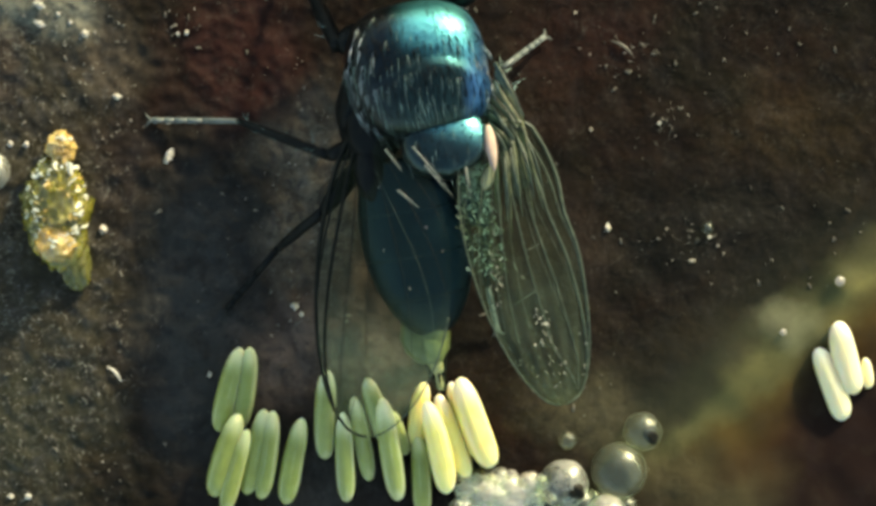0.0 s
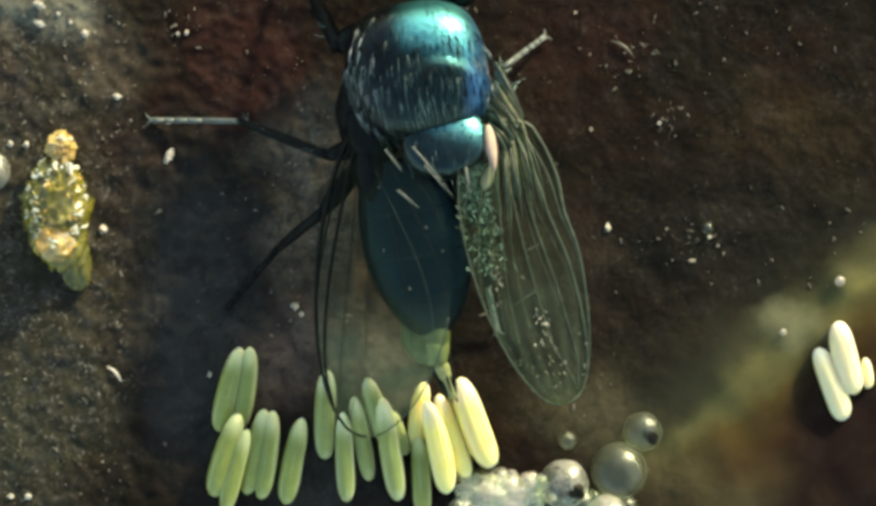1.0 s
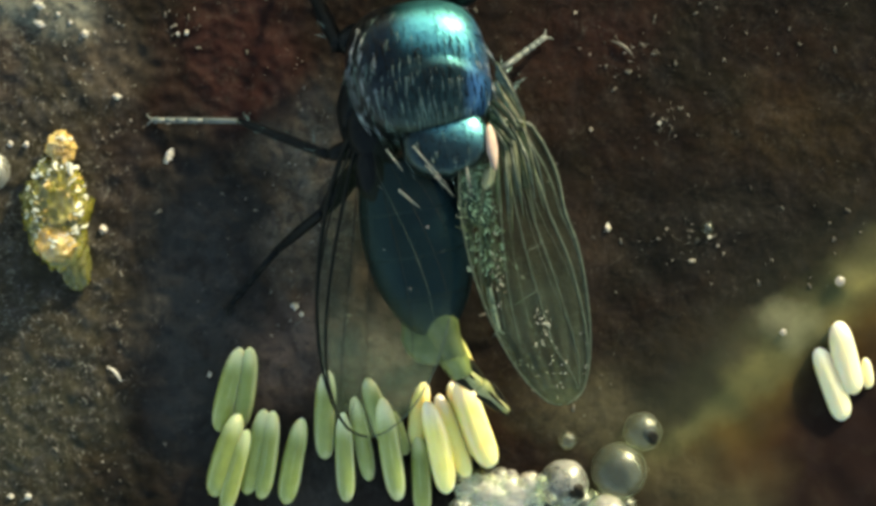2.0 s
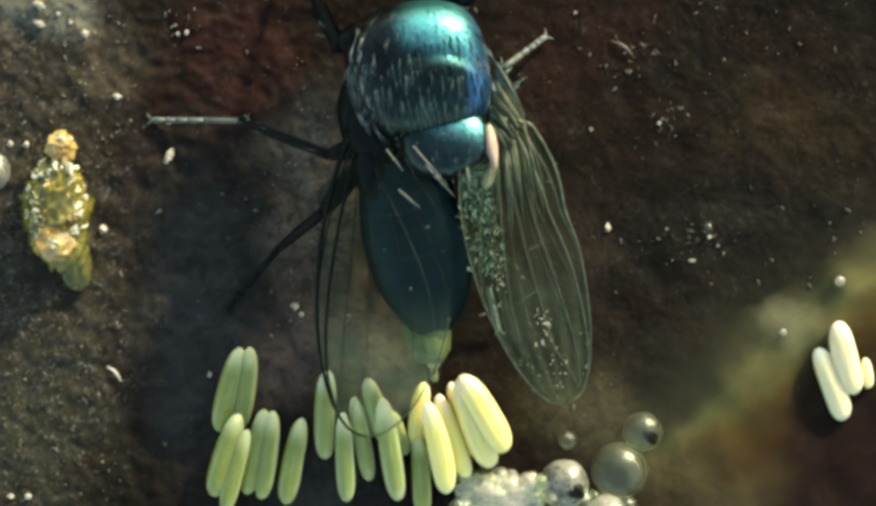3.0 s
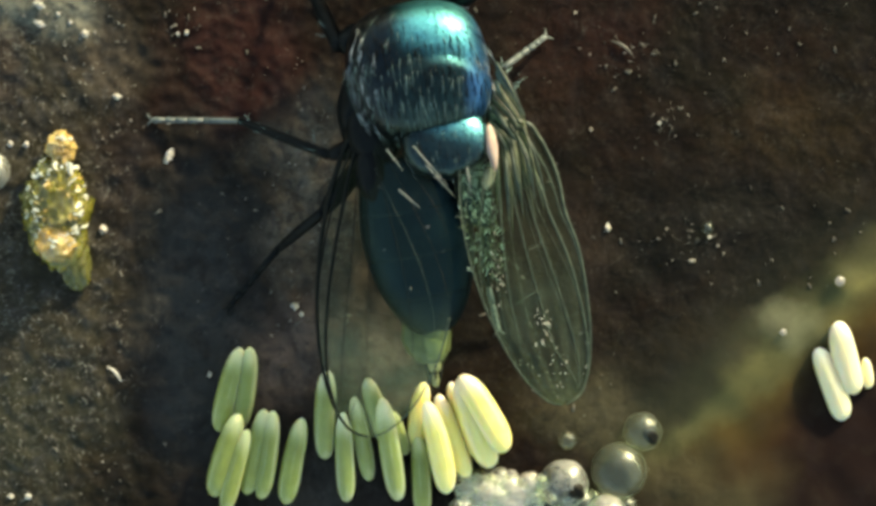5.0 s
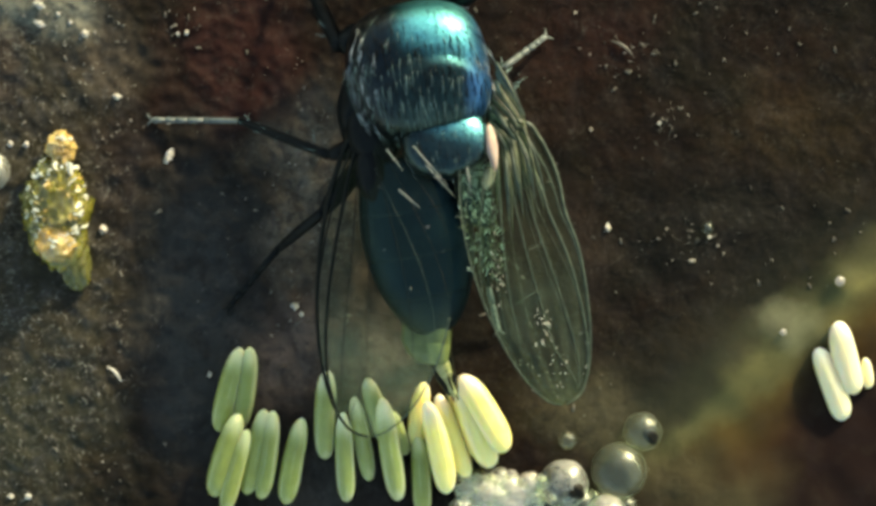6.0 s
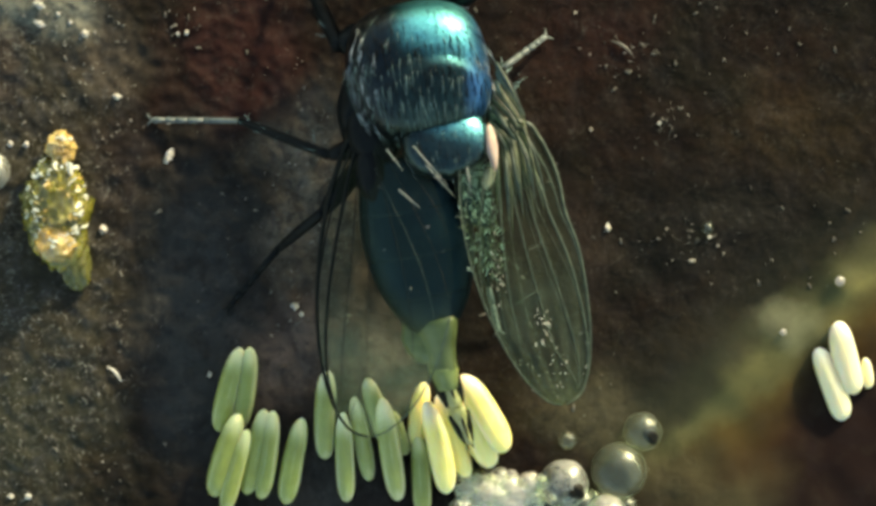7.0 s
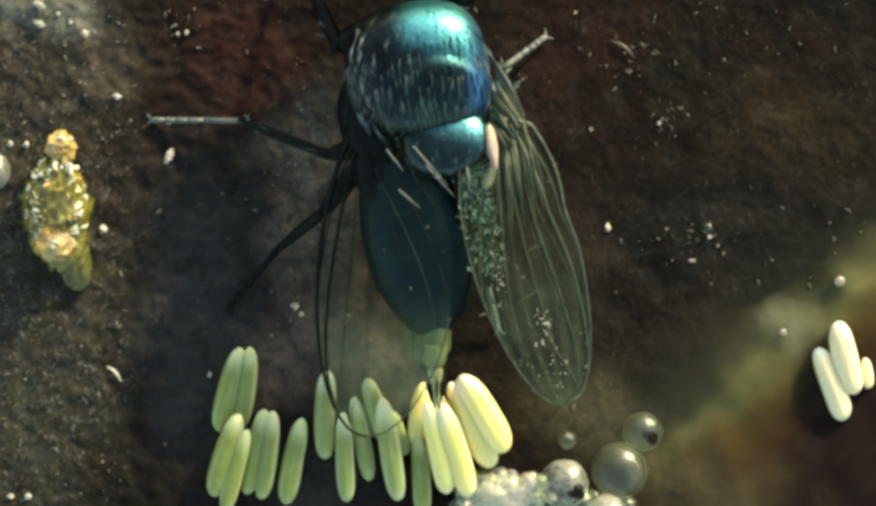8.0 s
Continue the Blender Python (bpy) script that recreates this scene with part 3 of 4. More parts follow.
for dx in (-0.78, 0.78):
    turn = pose(0, 0, 0, 0, 0, YAW) @ Vector((dx, 0.1, 0.1))
    m = placed(722, -82, 1.85, 10, 0, YAW)
    m.translation += turn * MM
    cuticle_part("eye", m, (0.48, 0.52, 0.74), EYE, "reddish brown compound eye")


def make_abdomen():
    """Four overlapping plates along a bowed axis."""
    a, b = at(718, 280, 1.75), at(778, 594, 1.30)
    axis = b - a
    x = axis.normalized()
    y = Vector((0, 0, 1)).cross(x).normalized()
    z = x.cross(y)
    cuts = (0.0, 0.27, 0.52, 0.76, 1.0)
    for k in range(4):
        bm = bmesh.new()
        rings = []
        for i in range(15):
            f = i / 14
            s = cuts[k] + (cuts[k + 1] - cuts[k] + (0.02 if k < 3 else 0)) * f
            wide = 1.0 * (4 * max(0.0, (s + 0.20) * (1.035 - s)) / 1.5252) ** 0.55
            if i == 0 and k:
                wide *= 0.998
            c = a + axis * s + z * 0.12 * MM * math.sin(math.pi * s)
            rings.append([bm.verts.new(c + (y * math.cos(g) * wide + z * math.sin(g) * wide * 0.62) * MM)
                          for g in (2 * math.pi * j / 40 for j in range(40))])
        for r0, r1 in zip(rings, rings[1:]):
            for j in range(40):
                bm.faces.new((r0[j], r0[(j + 1) % 40], r1[(j + 1) % 40], r1[j]))
        bm.faces.new(rings[0][::-1])
        bm.faces.new(rings[-1])
        part("abdomen_plate", bm, ABDOMEN, fly, "dark blue abdomen plate")


make_abdomen()
end = cuticle_part("abdomen_end", placed(762, 608, 1.14, 0, 0, 8), (0.46, 0.72, 0.28), MEMBRANE, "olive membranous end of the abdomen",
                   lambda q: 1 - 0.34 * max(0.0, -q.y) * (1 - 0.3 * q.x) + 0.02 * math.sin(q.y * 14), 30, 30)


def make_leg(name, spots, slim=1.0, label="", foot=None):
    """spots: plan points and heights from the hip to the claws: hip, knee, ankle, toe."""
    hip, knee, ankle, toe = [at(*s) for s in spots]
    bm = bmesh.new()
    tube(bm, smooth_path([hip, (hip + knee) / 2 + Vector((0, 0, 0.1 * MM)), knee], 5), taper(0.15 * slim, 0.11 * slim, 0.06 * slim), 10)
    leg = part(name, bm, DARK, fly, label or "dark bristly leg")
    bm = bmesh.new()
    tube(bm, smooth_path([knee, (knee + ankle) / 2 + Vector((0, 0, 0.05 * MM)), ankle], 6), taper(0.095 * slim, 0.075 * slim, 0.015), 10)
    part("tibia", bm, DARK, leg)
    rng = random.Random(len(name) + int(spots[0][0]))
    bm = bmesh.new()
    for i in range(16):
        p = knee.lerp(ankle, rng.uniform(0.1, 1.0))
        d = (ankle - knee).normalized()
        out = (Vector((rng.uniform(-1, 1), rng.uniform(-1, 1), rng.uniform(-0.2, 1))).normalized() + d * 0.9).normalized()
        size = 0.34 if i < 3 else rng.uniform(0.12, 0.24)
        tube(bm, [p, p + out * size * 0.5 * MM, p + out * size * MM + d * 0.05 * MM], taper(0.013, 0.003), 4)
    part("bristles", bm, foot or BRISTLE, leg, kind="stuff")
    span = toe - ankle
    for i in range(5):
        f0, f1 = (0.0, 0.42, 0.60, 0.74, 0.86)[i], (0.42, 0.60, 0.74, 0.86, 1.0)[i]
        sag = Vector((0, 0, -0.02 * MM))
        bm = bmesh.new()
        tube(bm, [ankle + span * f0, ankle + span * (f0 + f1) / 2 + sag, ankle + span * (f1 + 0.01 if foot else f1 - 0.008)], taper(0.074, 0.062) if foot else taper(0.045, 0.058), 8)
        part("tarsus_joint", bm, foot or TARSUS, leg, "dark foot joint" if foot else "grey foot joint")
    d = span.normalized()
    side = d.cross(Vector((0, 0, 1))).normalized()
    for k in (-1, 1):
        bm = bmesh.new()
        tube(bm, smooth_path([toe, toe + (d * 0.09 + side * k * 0.07) * MM, toe + (d * 0.13 + side * k * 0.13) * MM - Vector((0, 0, 0.05 * MM))], 4), taper(0.024, 0.006), 6)
        part("claw", bm, foot or TARSUS, leg)
    return leg


make_leg("foreleg", [(660, 60, 1.5), (606, 84, 1.9), (560, -10, 0.9), (520, -120, 0.1)], 1.5)
make_leg("middle_leg", [(650, 262, 1.5), (588, 278, 1.6), (428, 216, 0.50), (272, 215, 0.12)])
make_leg("hind_leg", [(640, 300, 1.5), (578, 378, 1.6), (496, 446, 0.65), (408, 550, 0.12)], 1.0, "", DARK)
make_leg("foreleg", [(800, 10, 1.4), (858, -20, 1.8), (870, -110, 0.7), (900, -190, 0.1)])
make_leg("middle_leg", [(862, 190, 1.6), (930, 206, 1.9), (898, 122, 0.85), (974, 66, 0.12)], 0.62)
make_leg("hind_leg", [(840, 290, 1.4), (866, 390, 1.6), (872, 510, 0.65), (890, 590, 0.14)])


def make_wing(name, base, tip, lead, trail, z0, z1, roll, sign, veins, skin, stout, label):
    """base, tip: plan points. lead, trail: (reach, p, q) of the two edges. sign: the side of the leading edge."""
    bu, bv = base
    along = Vector((tip[0] - bu, tip[1] - bv))
    across = Vector((along.y, -along.x)).normalized() * sign  # towards the leading edge

    def edge(s, shape):
        reach, p, q = shape
        top = p / (p + q)
        notch = 0.09 * math.exp(-((s - 0.36) / 0.09) ** 2) if shape is lead and sign > 0 else 0.0
        return reach * (1 - notch) * (max(s, 0) ** p * max(1 - s, 0) ** q) / (top ** p * (1 - top) ** q)

    def spot(s, w, lift=0.0):
        """s: 0 base to 1 tip; w: -1 trailing to 1 leading edge."""
        reach = w * (edge(s, lead) if w >= 0 else edge(s, trail))
        q = along * s + across * reach
        z = z0 + (z1 - z0) * s + 0.22 * math.sin(math.pi * min(1, s * 1.05))
        z += roll * reach / K
        z += 0.020 * math.sin(w * 19 + s * 3) * (0.3 + s) - 0.06 * w * w + lift
        return at(bu + q.x, bv + q.y, z)

    bm = bmesh.new()
    rows, cols = 70, 44
    grid = [[bm.verts.new(spot(0.004 + 0.996 * (0.5 - 0.5 * math.cos(math.pi * i / rows)), -1 + 2 * j / cols)) for j in range(cols + 1)] for i in range(rows + 1)]
    for r0, r1 in zip(grid, grid[1:]):
        for j in range(cols):
            bm.faces.new((r0[j], r0[j + 1], r1[j + 1], r1[j]))
    bmesh.ops.remove_doubles(bm, verts=bm.verts, dist=0.002 * MM)
    wing = part(name, bm, skin, fly, label)

    def vein(track, thick, end=0.5, skin_of=None):
        path = [spot(s, w, 0.008) for s, w in track]
        b = bmesh.new()
        tube(b, smooth_path(path, 5), taper(thick * stout, thick * stout * end), 6)
        part("vein", b, skin_of or veins, wing)

    def line(w0, w1, w2, s0=0.02, s1=1.0):
        """A vein that starts at w0, passes w1 halfway and ends at w2."""
        out = []
        for i in range(12):
            f = i / 11
            out.append((s0 + (s1 - s0) * f, w0 * (1 - f) ** 2 + 2 * f * (1 - f) * (2 * w1 - (w0 + w2) / 2) + w2 * f * f))
        return out

    thin = 0.5 if sign < 0 else 1.0
    vein([(s / 24, 0.995) for s in range(0, 24)] + [(0.975, 0.98), (0.99, 0.9), (0.998, 0.4)], 0.040, 0.45)
    # trailing edge painted pale for the light it scatters
    vein([(0.015 + s / 24.4, -0.995) for s in range(0 if sign > 0 else 15, 24)] + [(0.985, -0.98), (0.996, -0.5)], 0.016 if sign > 0 else 0.012, 0.9, LIT_VEIN)
    vein(line(0.65, 0.86, 0.97, 0.03, 0.55), 0.022)
    vein(line(0.45, 0.72, 0.97, 0.03, 0.90), 0.030, 0.7)
    vein(line(0.30, 0.36, 0.80, 0.03, 0.96), 0.022 * thin)
    vein(line(0.08, -0.02, 0.10, 0.04, 0.80) + [(0.85, 0.25), (0.92, 0.55), (0.955, 0.70)], 0.018 * thin)
    vein(line(-0.12, -0.36, -0.62, 0.05, 0.76), 0.016 * thin)
    vein(line(-0.30, -0.66, -0.97, 0.05, 0.58), 0.014 * thin)
    vein(line(-0.45, -0.80, -0.97, 0.05, 0.36), 0.010 * thin)
    # the next lines are folds in the membrane, drawn as thin veins
    for w0, w1, w2 in () if sign < 0 else ((0.2, 0.5, 0.9), (0.36, 0.2, 0.5), (0.0, -0.2, -0.3), (-0.2, -0.5, -0.8)):
        vein(line(w0, w1, w2, 0.06, 0.72), 0.008)
    for w0, w1, w2 in ((-0.05, -0.52, -0.85),) if sign < 0 else ():
        vein(line(w0, w1, w2, 0.10, 0.68), 0.004, 0.6, LIT_VEIN)
    cross = 0.006 if sign < 0 else 0.010
    vein([(0.44, 0.36), (0.455, 0.2), (0.46, 0.02)], cross, 0.9)
    vein([(0.60, 0.0), (0.615, -0.2), (0.63, -0.46)], cross, 0.9)
    return wing, spot


wing_l, spot_l = make_wing("wing", (652, 212), (662, 783), (93, 0.675, 0.45), (152, 0.6, 0.62), 2.18, 1.50, -0.50, -1, VEIN, WING_HAZED, 1.35, "clear wing with dark veins over the abdomen")
wing_r, spot_r = make_wing("wing", (885, 212), (1008, 725), (92, 0.32, 0.40), (104, 0.40, 0.55), 2.45, 1.95, -0.28, 1, LIT_VEIN, WING, 1.0, "clear dusty wing with veins painted pale as sunlit, spread aside")


def make_dust(wing, spot, centre, reach, count, seed):
    rng = random.Random(seed)
    bm = bmesh.new()
    for i in range(count):
        s, w = rng.gauss(centre[0], reach[0]), rng.gauss(centre[1], reach[1])
        p = spot(min(max(s, 0.02), 0.97), min(max(w, -0.9), 0.9), 0.02)
        size = rng.uniform(0.005, 0.012)
        made = bmesh.ops.create_icosphere(bm, subdivisions=1, radius=size * MM)["verts"]
        stretch = rng.uniform(0.8, 3.4)
        for vert in made:
            vert.co = p + Vector((vert.co.x, vert.co.y * stretch, vert.co.z))
    part("dust", bm, CRUMB, wing, "pale dust grains", "stuff")


make_dust(wing_r, spot_r, (0.72, 0.02), (0.030, 0.08), 34, 3)
# grains added here in place of bristle glints
make_dust(wing_r, spot_r, (0.50, -0.60), (0.06, 0.10), 26, 4)
make_dust(wing_r, spot_r, (0.85, 0.1), (0.06, 0.35), 26, 5)
make_dust(wing_l, spot_l, (0.36, -0.5), (0.12, 0.25), 5, 6)

cuticle_part("calypter", placed(879, 264, 2.62, 0, 40, 8), (0.12, 0.42, 0.09), PALE, "pale pinkish scale at the wing root", lambda q: 1 - 0.35 * max(0.0, -q.y) * abs(q.x))
cuticle_part("calypter", placed(874, 318, 2.45, 0, 20, -20), (0.12, 0.22, 0.07), PALE, "pale translucent scale at the wing root")


def make_bristles():
    """Hairs on the thorax and the scutellum, lying backwards in files, and stout bristles down the flanks."""
    rng = random.Random(11)
    for m, radii, count, host, warp in ((thorax_m, (1.27, 1.22, 1.02), 1500, thorax, thorax_warp), (scut_m, (0.78, 0.60, 0.42), 90, scutellum, scut_warp)):
        turn = m.to_3x3()
        stout, pale, fine = bmesh.new(), bmesh.new(), bmesh.new()

        def hair(bm, q, size, thick, rise, sway):
            f = warp(q)
            p = Vector((q.x * radii[0], q.y * radii[1], q.z * radii[2])) * f
            nrm = Vector((q.x / radii[0], q.y / radii[1], q.z / radii[2])).normalized()
            back = Vector((sway, -1, 0))
            d = (nrm * rise + (back - nrm * back.dot(nrm)) * 0.9).normalized()
            tube(bm, [turn @ (p - nrm * 0.01) * MM, turn @ (p + d * size * 0.55) * MM, turn @ (p + d * size + (back * 0.10 - nrm * 0.08) * size) * MM], taper(thick, thick * 0.35), 4)

        for i in range(count):
            file_x = round(rng.uniform(-0.95, 0.95) * 13) / 13 + rng.gauss(0, 0.015)
            y = rng.uniform(-0.95, 0.90)
            if file_x * file_x + y * y > 0.94:
                continue
            q = Vector((file_x, y, math.sqrt(1 - file_x * file_x - y * y)))
            if y > 0.40 and file_x > -0.2 and i % 3:
                continue
            light = rng.random() < (0.20 if y < 0.35 else 0.06)
            hair(pale if light else fine, q, rng.uniform(0.18, 0.36) if light else rng.uniform(0.09, 0.20), 0.0055 if light else 0.0075, 0.16, rng.uniform(-0.10, 0.10))
        if host is thorax:
            for i in range(52):
                side = -1 if i % 4 else 1
                h = rng.uniform(0.30, 0.85) if side < 0 else rng.uniform(0.05, 0.8)
                a = rng.uniform(-0.75, 0.95)
                q = Vector((side * math.cos(a) * math.sqrt(1 - h * h), math.sin(a) * math.sqrt(1 - h * h), h))
                hair(stout, q, rng.uniform(0.18, 0.34), rng.uniform(0.005, 0.009), 0.16 if side < 0 else 0.5, rng.uniform(-0.3, 0.3))
        for name, bm, skin, label in (("bristles", stout, GLINT_BRISTLE, "stout bristles coloured pale for their glint"), ("hairs", pale, BRISTLE, "fine golden-green hairs"), ("hairs", fine, DARK, "short black hairs")):
            if not bm.verts:
                bm.free()
                continue
            ob = new(name, mesh_of(name, bm, skin))
            ob.parent = host
            tagged(ob, label, kind="stuff")
    # long scutellum bristles
    for u0, v0, u1, v1 in ((738, 262, 800, 332), (760, 296, 812, 352), (834, 300, 842, 352), (690, 268, 720, 306), (712, 340, 750, 372)):
        bm = bmesh.new()
        tube(bm, smooth_path([at(u0, v0, 2.82), at((u0 + u1) / 2, (v0 + v1) / 2, 2.95), at(u1, v1, 2.85)], 4), taper(0.024, 0.006), 6)
        part("bristle", bm, TARSUS, fly)


make_bristles()


def make_tuft():
    """Short hairs between the scutellum and the wing root, coloured pale to stand for glints."""
    rng = random.Random(31)
    bm = bmesh.new()
    dim = bmesh.new()
    for i in range(560):
        v = 296 + 200 * rng.random() ** 1.6
        u = 842 + rng.choice((-24, -10, 2, 14, 22)) + rng.gauss(0, 9) + (v - 300) * 0.20
        p = at(u, v, 2.25 + rng.uniform(0, 0.25))
        g = rng.gauss(math.pi / 2, 0.7)
        d = Vector((math.cos(g), math.sin(g), rng.uniform(0.0, 0.6))).normalized() * rng.uniform(0.05, 0.14) * MM
        tube(bm if rng.random() < 0.55 - (v - 300) * 0.0015 else dim, [p, p + d * 0.6, p + d], taper(rng.uniform(0.006, 0.013), 0.003), 4)
    part("tuft", bm, TUFT, fly, "short hairs coloured pale green for glints", "stuff")
    part("tuft", dim, ROOT, fly, "short olive hairs", "stuff")
    bm = bmesh.new()
    blob(bm, placed(845, 350, 2.0, 0, 0, 12), (0.32, 0.62, 0.26), 16, 20, lump(4, 0.2))
    part("side_plate", bm, ABDOMEN, fly, "dark green plate at the wing root")


make_tuft()


def make_roots():
    """Dark side plate at one wing root, folded pale strands at the other."""
    # the last oval is added only to fill the dark beside the abdomen
    for u, v, z, radii, rz in ((664, 232, 1.75, (0.52, 0.78, 0.62), 10), (640, 190, 1.6, (0.40, 0.75, 0.60), -6), (664, 304, 1.85, (0.32, 0.74, 0.44), 8)):
        bm = bmesh.new()
        blob(bm, placed(u, v, z, 0, 0, rz), radii, 20, 26, lump(u, 0.12))
        part("side_plate", bm, DARK, fly, "black plate at the wing root")
    rng = random.Random(41)
    for i in range(25):
        f = (i % 13) / 12
        if i < 13:  # folded stalk, from the thorax to the shoulder of the wing
            u0, v0 = 874 + 14 * f + rng.uniform(-4, 4), 226 - 118 * f + rng.uniform(-6, 6)
            u2, v2 = 912 + 28 * f + rng.uniform(-6, 6), 262 - 62 * f + rng.uniform(-10, 10)
            bow, r = rng.uniform(-3, 5), rng.uniform(0.020, 0.050)
        else:  # stiff ribs that fan out into the blade
            u0, v0 = 884 + 56 * f + rng.uniform(-5, 5), 262 - 48 * f + rng.uniform(-8, 8)
            u2, v2 = 892 + 92 * f + rng.uniform(-5, 5), 402 - 30 * f + rng.uniform(-30, 24)
            bow, r = rng.uniform(-2, 6), rng.uniform(0.014, 0.040)
        bm = bmesh.new()
        middle = at((u0 + u2) / 2 + bow, (v0 + v2) / 2 - bow * 0.4, 2.52 + rng.uniform(-0.06, 0.08))
        tube(bm, smooth_path([at(u0, v0, 2.36), middle, at(u2, v2, 2.48)], 6), taper(r, r * 0.3, r * 0.5), 8, 0.5)
        part("wing_root", bm, ROOT if i % 3 else LIT_VEIN, fly, "olive folded strand at the wing root")
    bm = bmesh.new()
    blob(bm, placed(908, 240, 2.20, 0, 0, 20), (0.30, 0.95, 0.16), 16, 24, lump(9, 0.2))
    part("side_plate", bm, ROOT_DARK, fly, "dark olive plate under the wing root")


make_roots()


# ---- ovipositor: three sliding joints, each along its own x ----
def joint(name, length, r0, r1, material, label, bars=0, stout=1.0):
    bm = bmesh.new()
    tube(bm, [Vector((length * i / 10 * MM, 0, 0)) for i in range(11)], lambda s: (r0 + (r1 - r0) * s + 0.02 * math.sin(s * 9)) * MM, 16, 0.8)
    ob = part(name, bm, material, fly, label, local=True)
    for k in range(bars):
        a = (0.10, 3.0, 1.35)[k]
        b = bmesh.new()
        tube(b, [Vector((length * (0.12 + 0.8 * f / 6) * MM, math.cos(a) * (r0 + (r1 - r0) * (0.12 + 0.8 * f / 6)) * MM,
                         math.sin(a) * 0.8 * (r0 + (r1 - r0) * (0.12 + 0.8 * f / 6)) * MM)) for f in range(7)], taper(0.070 * stout, 0.045 * stout, 0.034 * stout) if k < 2 else taper(0.034, 0.024), 8)
        part("dark_bar", b, BAR, ob, "dark olive stiff bar", local=True)
    return ob


ovi_base = joint("abdomen_tip", 1.25, 0.47, 0.22, MEMBRANE, "pale olive membranous abdomen tip")
ovi_mid = joint("ovipositor_joint", 0.80, 0.20, 0.13, TUBE, "grey-olive membrane between two dark bars", 3)
ovi_tip = joint("ovipositor_tip", 0.72, 0.175, 0.055, TUBE, "yellowish tapered tip with dark bars", 3, 0.7)


def make_cup():
    """The paler rim of the abdomen tip, and short dark feelers on the ovipositor's end."""
    bm = bmesh.new()
    tube(bm, [Vector(((0.95 + 0.42 * i / 8) * MM, 0, 0)) for i in range(9)], lambda q: (0.285 - 0.07 * q + 0.02 * math.sin(q * 3.1)) * MM, 18, 0.85)
    part("cup", bm, CUP, ovi_base, "pale yellow-green cup", local=True)
    for k in (-1, 1):
        bm = bmesh.new()
        tube(bm, [Vector((0.66 * MM, 0.03 * k * MM, 0.01 * MM)), Vector((0.74 * MM, 0.045 * k * MM, 0.02 * MM)), Vector((0.80 * MM, 0.04 * k * MM, 0))], taper(0.030, 0.014), 8)
        part("feeler", bm, BAR, ovi_tip, "dark feeler", local=True)


make_cup()


# ---- amber lump ----
def make_amber():
    lump_thing = thing("amber_lump", at(102, 360, surface(102, 360)), "glistening yellow amber crust lump on the meat", "resin lump")
    rng = random.Random(21)

    def crag(seed, rough):
        return lambda q: 1 + rough * noise.noise(q * 2.3 + Vector((seed, 0, 0))) + 0.20 * abs(noise.noise(q * 4.5 + Vector((0, seed, 0)))) + 0.10 * noise.noise(q * 11 + Vector((0, 0, seed)))

    for name, u, v, z, rad, rz, material, label in (
            ("crust", 102, 378, 0.25, (0.57, 0.98, 0.42), 4, AMBER_OLD, "olive yellow crust"),
            ("knob", 110, 264, 0.30, (0.26, 0.30, 0.30), 0, AMBER, "orange amber knob"),
            ("knob", 98, 438, 0.50, (0.32, 0.30, 0.28), 10, AMBER, "orange amber knob"),
            ("foot", 132, 462, 0.10, (0.28, 0.58, 0.20), 12, RESIN, "dark olive foot")):
        bm = bmesh.new()
        blob(bm, placed(u, v, z + surface(u, v), 0, 0, rz), rad, 34, 44, crag(u + v, 0.36 if name == "knob" else 0.20))
        part(name, bm, material, lump_thing, label)
    # glassy crystals all over the crust
    for i in range(230):
        a = rng.uniform(0, 2 * math.pi)
        f = rng.random() ** (0.35 if i % 3 else 0.6)
        u, v = 103 + 58 * math.cos(a) * f, 368 + 92 * math.sin(a) * f
        z = 0.30 + 0.50 * math.sqrt(max(0, 1 - f * f * 0.95)) + surface(u, v)
        if i >= 180:
            cu, cv = ((110, 254), (98, 438))[i % 2]
            u, v = rng.gauss(cu, 13), rng.gauss(cv, 13)
            z = (0.60, 0.82)[i % 2] + surface(u, v) - 0.0006 * ((u - cu) ** 2 + (v - cv) ** 2)
        size = rng.uniform(0.018, 0.055) * (1.35 if i % 7 == 0 else 1.0)
        bm = bmesh.new()
        made = bmesh.ops.create_icosphere(bm, subdivisions=1, radius=1.0)["verts"]
        m = placed(u, v, z, rng.uniform(0, 90), rng.uniform(0, 90), rng.uniform(0, 180))
        long = rng.uniform(0.9, 2.2)
        for vert in made:
            vert.co = m @ (Vector((vert.co.x, vert.co.y * long, vert.co.z * 0.55)) * size * rng.uniform(0.65, 1.3) * MM)
        ob = part("crystal", bm, CRYSTAL if (f > 0.55 or i >= 180) and i % 3 else (AMBER, AMBER_OLD, AMBER_OLD, AMBER_OLD)[i % 4], lump_thing)
        ob.data.shade_flat()


make_amber()


